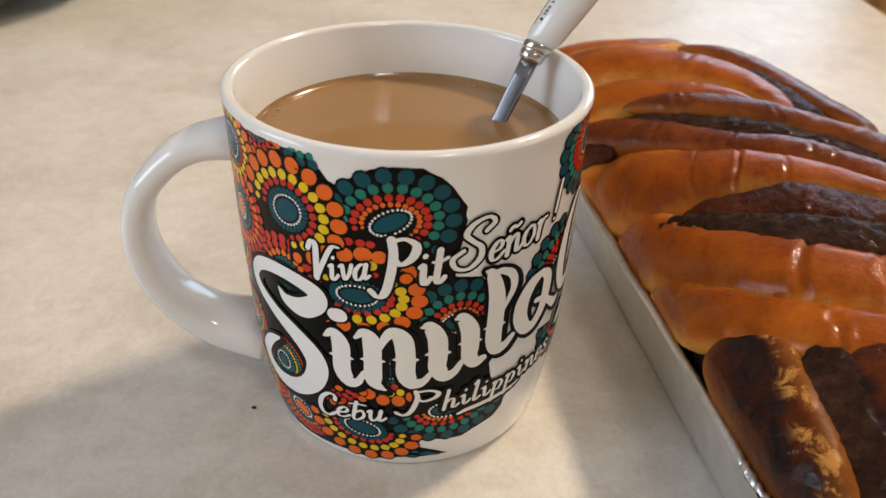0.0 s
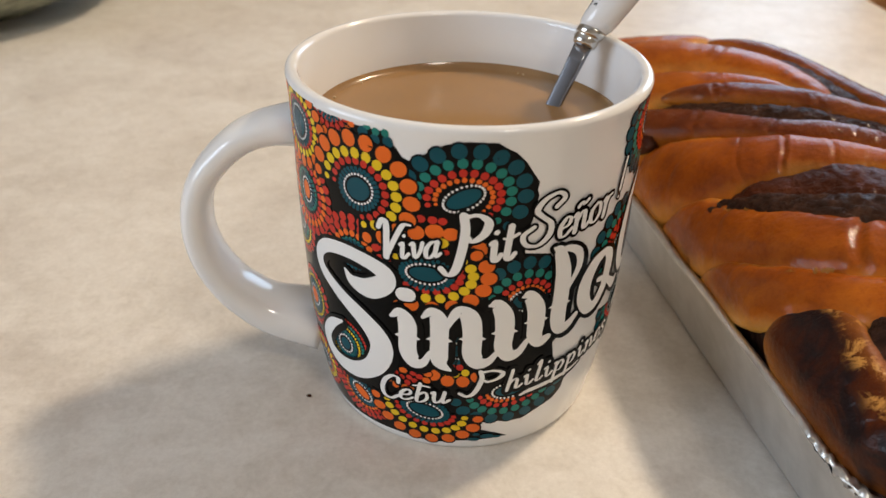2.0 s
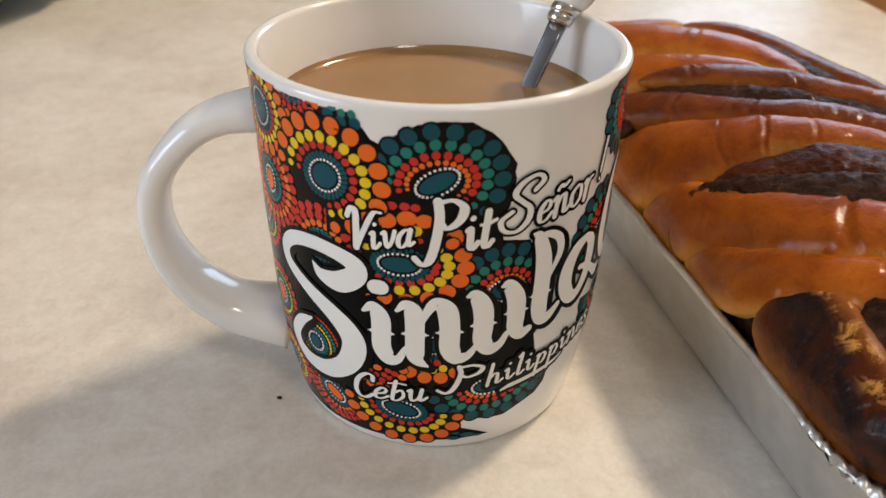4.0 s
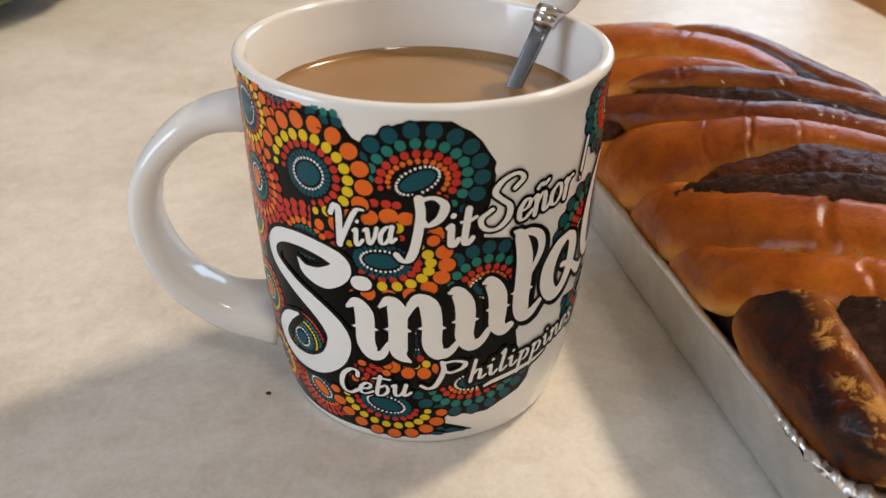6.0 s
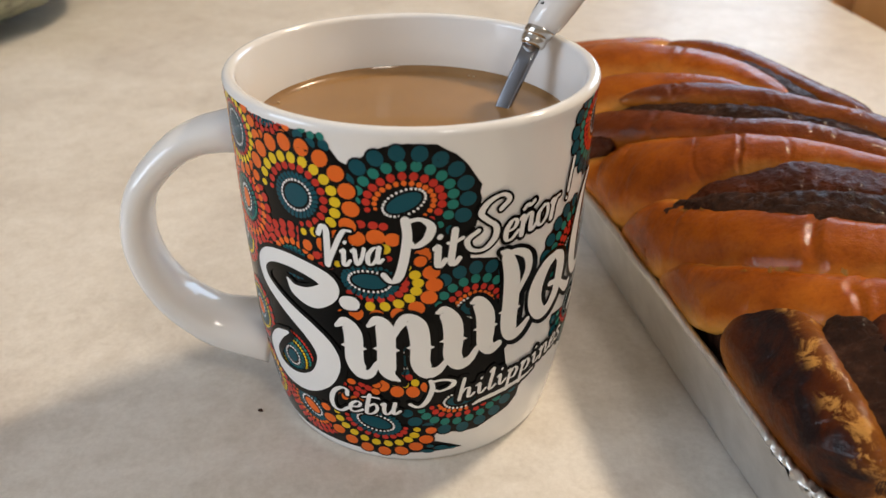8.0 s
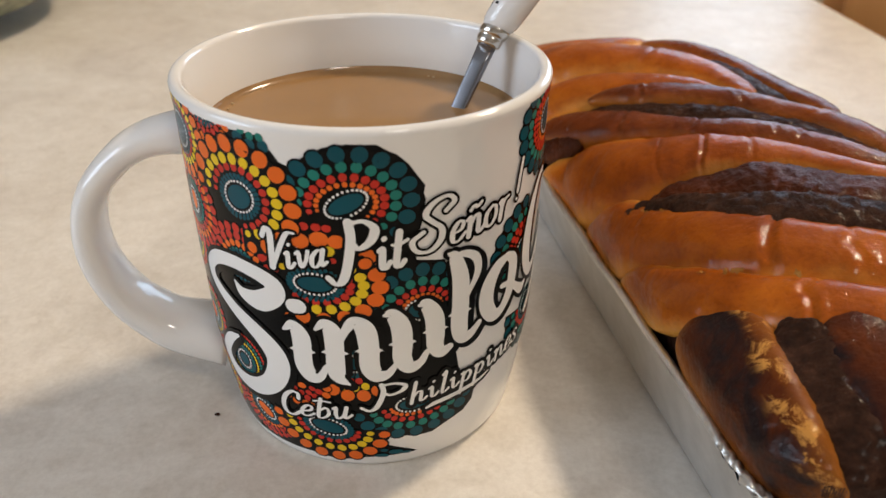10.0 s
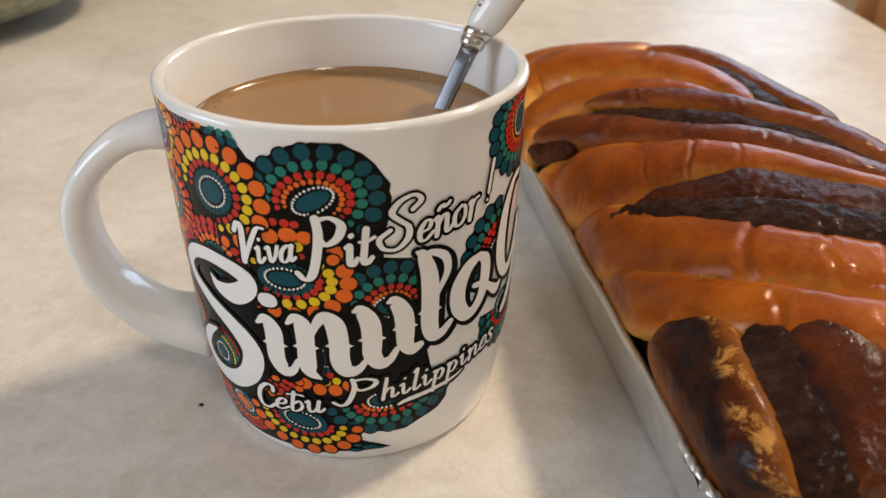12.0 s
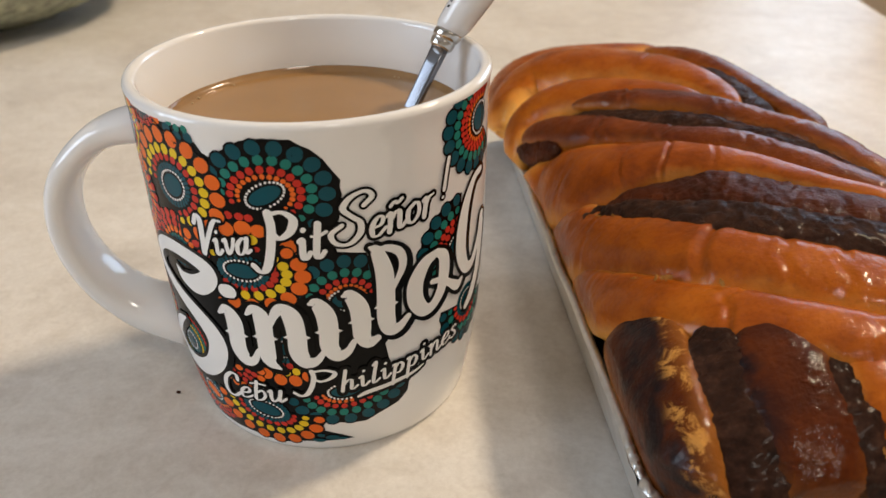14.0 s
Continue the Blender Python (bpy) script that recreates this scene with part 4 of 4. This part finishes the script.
# dough ropes, from the far end to the near end
strand("dough_rope", CRUST, [(72, 146, 8), (56, 150, 11), (36, 146, 13), (10, 140, 13), (-3, 127, 12), (-8, 110, 10), (-10, 96, 7)], seed=0.5, sink=2.2)
strand("dough_rope", CRUST, [(-8, 94, 8), (-3, 106, 12), (9, 112, 14.5), (31, 101, 14), (48, 89, 12), (57, 73, 8.5), (59, 58, 5), (58, 48, 3)], seed=1.5, sink=-0.6, creases=((44, 92, 0.4),))
strand("dough_rope", CRUST, [(-7, 70, 5), (-3, 82, 7.5), (6, 83, 8.5), (19, 79, 9.5), (33, 72, 8), (43, 66, 6), (53, 57, 3)], seed=2.5, sink=0.4)
strand("dough_rope", CRUST_RED, [(54, 122, 5), (66, 105, 6.5), (74, 84, 6), (78, 64, 6), (80, 47, 5.5), (81, 36, 4)], seed=3.5, sink=0.0)
strand("filling_seam", FILLING, [(62, 96, 4), (67, 80, 5), (68, 62, 6), (68, 46, 5)], sink=1.2, wrinkle=0.0009, grain=0.00045, seed=4.5)
strand("filling_seam", FILLING, [(12, 68, 3), (22, 58, 5), (34, 46.5, 6), (49, 37, 6), (61, 27, 6), (70, 15, 6), (79, 0, 5.5), (96, -10, 5)], sink=1.3, wrinkle=0.0010, grain=0.00050, seed=5.5)
strand("dough_rope", CRUST_RED, [(14, 70, 2.5), (22, 67, 4.5), (33, 60.5, 5.8), (48, 52, 6.2), (60, 40.5, 6.2), (72, 28, 6.2), (80, 13, 6), (92, -2, 6)], seed=6.5, sink=-0.8, tip=20, wrinkle=0.0007, creases=((30, 62, 0.6), (55, 46, 0.35), (69, 31, 0.35)))
strand("filling_seam", CRUST_DARK, [(-4, 74, 2.0), (-1.5, 67, 3.6), (1.5, 61, 3.8), (6, 55.5, 2.4)], sink=0.9, wrinkle=0.0009, grain=0.00045, seed=20.5)
strand("dough_rope", CRUST_RED, [(-2, 74, 3.5), (4, 67.5, 5.2), (13, 56, 6.2), (24, 43.5, 5.8), (34.4, 33.5, 5.2), (48.7, 25, 5.4), (59.5, 14, 5.8), (70, 2.5, 5.6), (84, -11, 5)], seed=7.5, sink=0.2, creases=((18, 50, 0.8), (33, 35, 0.5), (52, 22, 0.45), (56, 17, 0.4)))
strand("dough_rope", CRUST, [(-5, 57, 6), (-2, 51, 10), (3, 39, 14), (9.5, 29, 15), (18, 23, 13.5), (27, 19.5, 11), (36, 15.5, 8.8), (46, 10, 7), (54, 3, 5.2), (60, -3, 4.4), (72, -11, 4), (92, -23, 4)], seed=8.5, creases=((29, 18.5, 0.7), (20, 22, 0.22), (40, 13, 0.25)))
strand("dough_rope", CRUST_DARK, [(8, 8, 3), (18, 3.5, 7), (30, -2.5, 11), (41, -9, 12), (52, -15.5, 11.5), (66, -22, 10), (90, -35, 9)], sink=0.1, wrinkle=0.0014, grain=0.00042, seed=9.5, creases=((36, -5, 0.3), (48, -12, 0.4)))
strand("filling_seam", FILLING, [(1, 14, 2.5), (5, 9, 4), (11, 1.5, 5), (20, -9, 7), (31, -18, 8.5), (42, -24, 8.5), (53, -29, 8), (66, -34, 8), (88, -46, 7)], sink=-0.3, wrinkle=0.0012, grain=0.00055, seed=10.5)
strand("dough_rope", CRUST, [(-5, 27, 4.5), (-1, 19, 8), (1.5, 9, 10), (5, -3, 10.5), (13, -16, 10.3), (27, -29.5, 10), (42, -38, 10), (60, -46, 10), (85, -56, 10)], seed=11.5, creases=((24, -27, 1.1), (36, -35, 0.5), (46, -40, 0.6), (5, 0, 0.3)))
strand("dough_rope", CRUST, [(-5, 0, 5), (-1, -10, 7), (1.5, -21, 7.5), (9, -34, 7.5), (20, -45, 8), (33, -54, 8), (50, -62, 8), (70, -68, 8)], seed=12.5, creases=((21, -46, 1.0), (44, -59, 0.4)))
strand("burnt_end", CRUST_BURNT, [(5, -33, 4.5), (4, -37, 9), (3, -43, 11.5), (1.5, -53, 12.3), (1.0, -63, 12), (0, -73, 11.5), (-0.5, -85, 10)], seed=13.5, thick=0.56, torn=-1.0, scorch=-0.25)
strand("filling_seam", FILLING, [(15, -47, 2.5), (15, -53, 6), (15, -58, 7.3), (14.5, -66, 7.8), (14.5, -75, 8.2), (14.5, -85, 8)], sink=0.2, thick=0.5, wrinkle=0.0010, grain=0.00050, seed=14.5)
strand("burnt_end", CRUST_BURNT, [(22, -49, 3.5), (23.4, -54, 7), (24.6, -59, 8.6), (25.6, -67, 9), (26.4, -76, 9), (27, -86, 8)], seed=15.5, thick=0.62, torn=1.45, scorch=0.95)
strand("filling_seam", FILLING, [(30, -58, 4), (33.5, -68, 5), (35.5, -77, 5), (36.5, -86, 5)], sink=0.6, wrinkle=0.0009, grain=0.00045, seed=16.5)
strand("dough_rope", CRUST, [(37, -61, 5), (41, -68, 7), (43, -76, 8), (44, -84, 8)], seed=17.5)
strand("dough_rope", CRUST_RED, [(58, -66, 6), (60, -74, 9), (61, -84, 9)], seed=18.5)
strand("dough_rope", CRUST, [(80, -60, 8), (82, -72, 9), (82, -83, 9)], seed=19.5)


# ---- a dark crumb on the table ----
def crumb():
    bm = bmesh.new()
    bmesh.ops.create_icosphere(bm, subdivisions=2, radius=0.00055)
    for v in bm.verts:
        v.co = Vector((v.co.x * 1.3, v.co.y * 0.8, v.co.z * 0.6 + 0.0003)) * (1 + 0.35 * noise.noise(v.co * 2500))
    ob = tagged(part("crumb", bm, FILLING), "tiny dark bread crumb lying on the table", "crumb")
    ob.location = (-0.0397, -0.0170, 0)


crumb()


# ---- torn flakes of crust along the seams ----
def flake(u, v, length, wide, turn, seed):
    bm = bmesh.new()
    rng = random.Random(seed)
    n = 9
    c, q = math.cos(radians(turn)), math.sin(radians(turn))
    top, low = [], []
    for k in range(n):
        x = (k / (n - 1) - 0.5) * length
        w = wide * (0.35 + 0.65 * math.sin(math.pi * k / (n - 1))) * rng.uniform(0.5, 1.2)
        for row, y, dz in ((top, w, 0.0006), (low, -w, -0.0006)):
            uu, vv = u + x * c - y * q, v + x * q + y * c
            row.append(bm.verts.new((uu, vv, dome(uu, vv) + 0.0002 + dz * 0.4 + rng.uniform(-0.0002, 0.0004))))
    mid = [bm.verts.new(((a.co + b.co) / 2 + Vector((0, 0, rng.uniform(0.0004, 0.0010))))) for a, b in zip(top, low)]
    for k in range(n - 1):
        bm.faces.new((top[k], top[k + 1], mid[k + 1], mid[k]))
        bm.faces.new((mid[k], mid[k + 1], low[k + 1], low[k]))
    part("torn_flake", bm, DOUGH, loaf, "pale torn crust flake")


chips = random.Random(21)
for k, (u, v) in enumerate(((3.2, 13.0), (5.0, 9.5), (7.5, 5.5), (10.0, 1.0), (8.0, -25.0), (11.5, -29.0), (13.2, -30.5), (21.5, -39.0), (6.0, -52.0), (37.0, -78.0))):
    flake(u / 1000, v / 1000, chips.uniform(1.2, 2.6) / 1000, chips.uniform(0.35, 0.7) / 1000, -70 + chips.uniform(-35, 35), 50 + k)
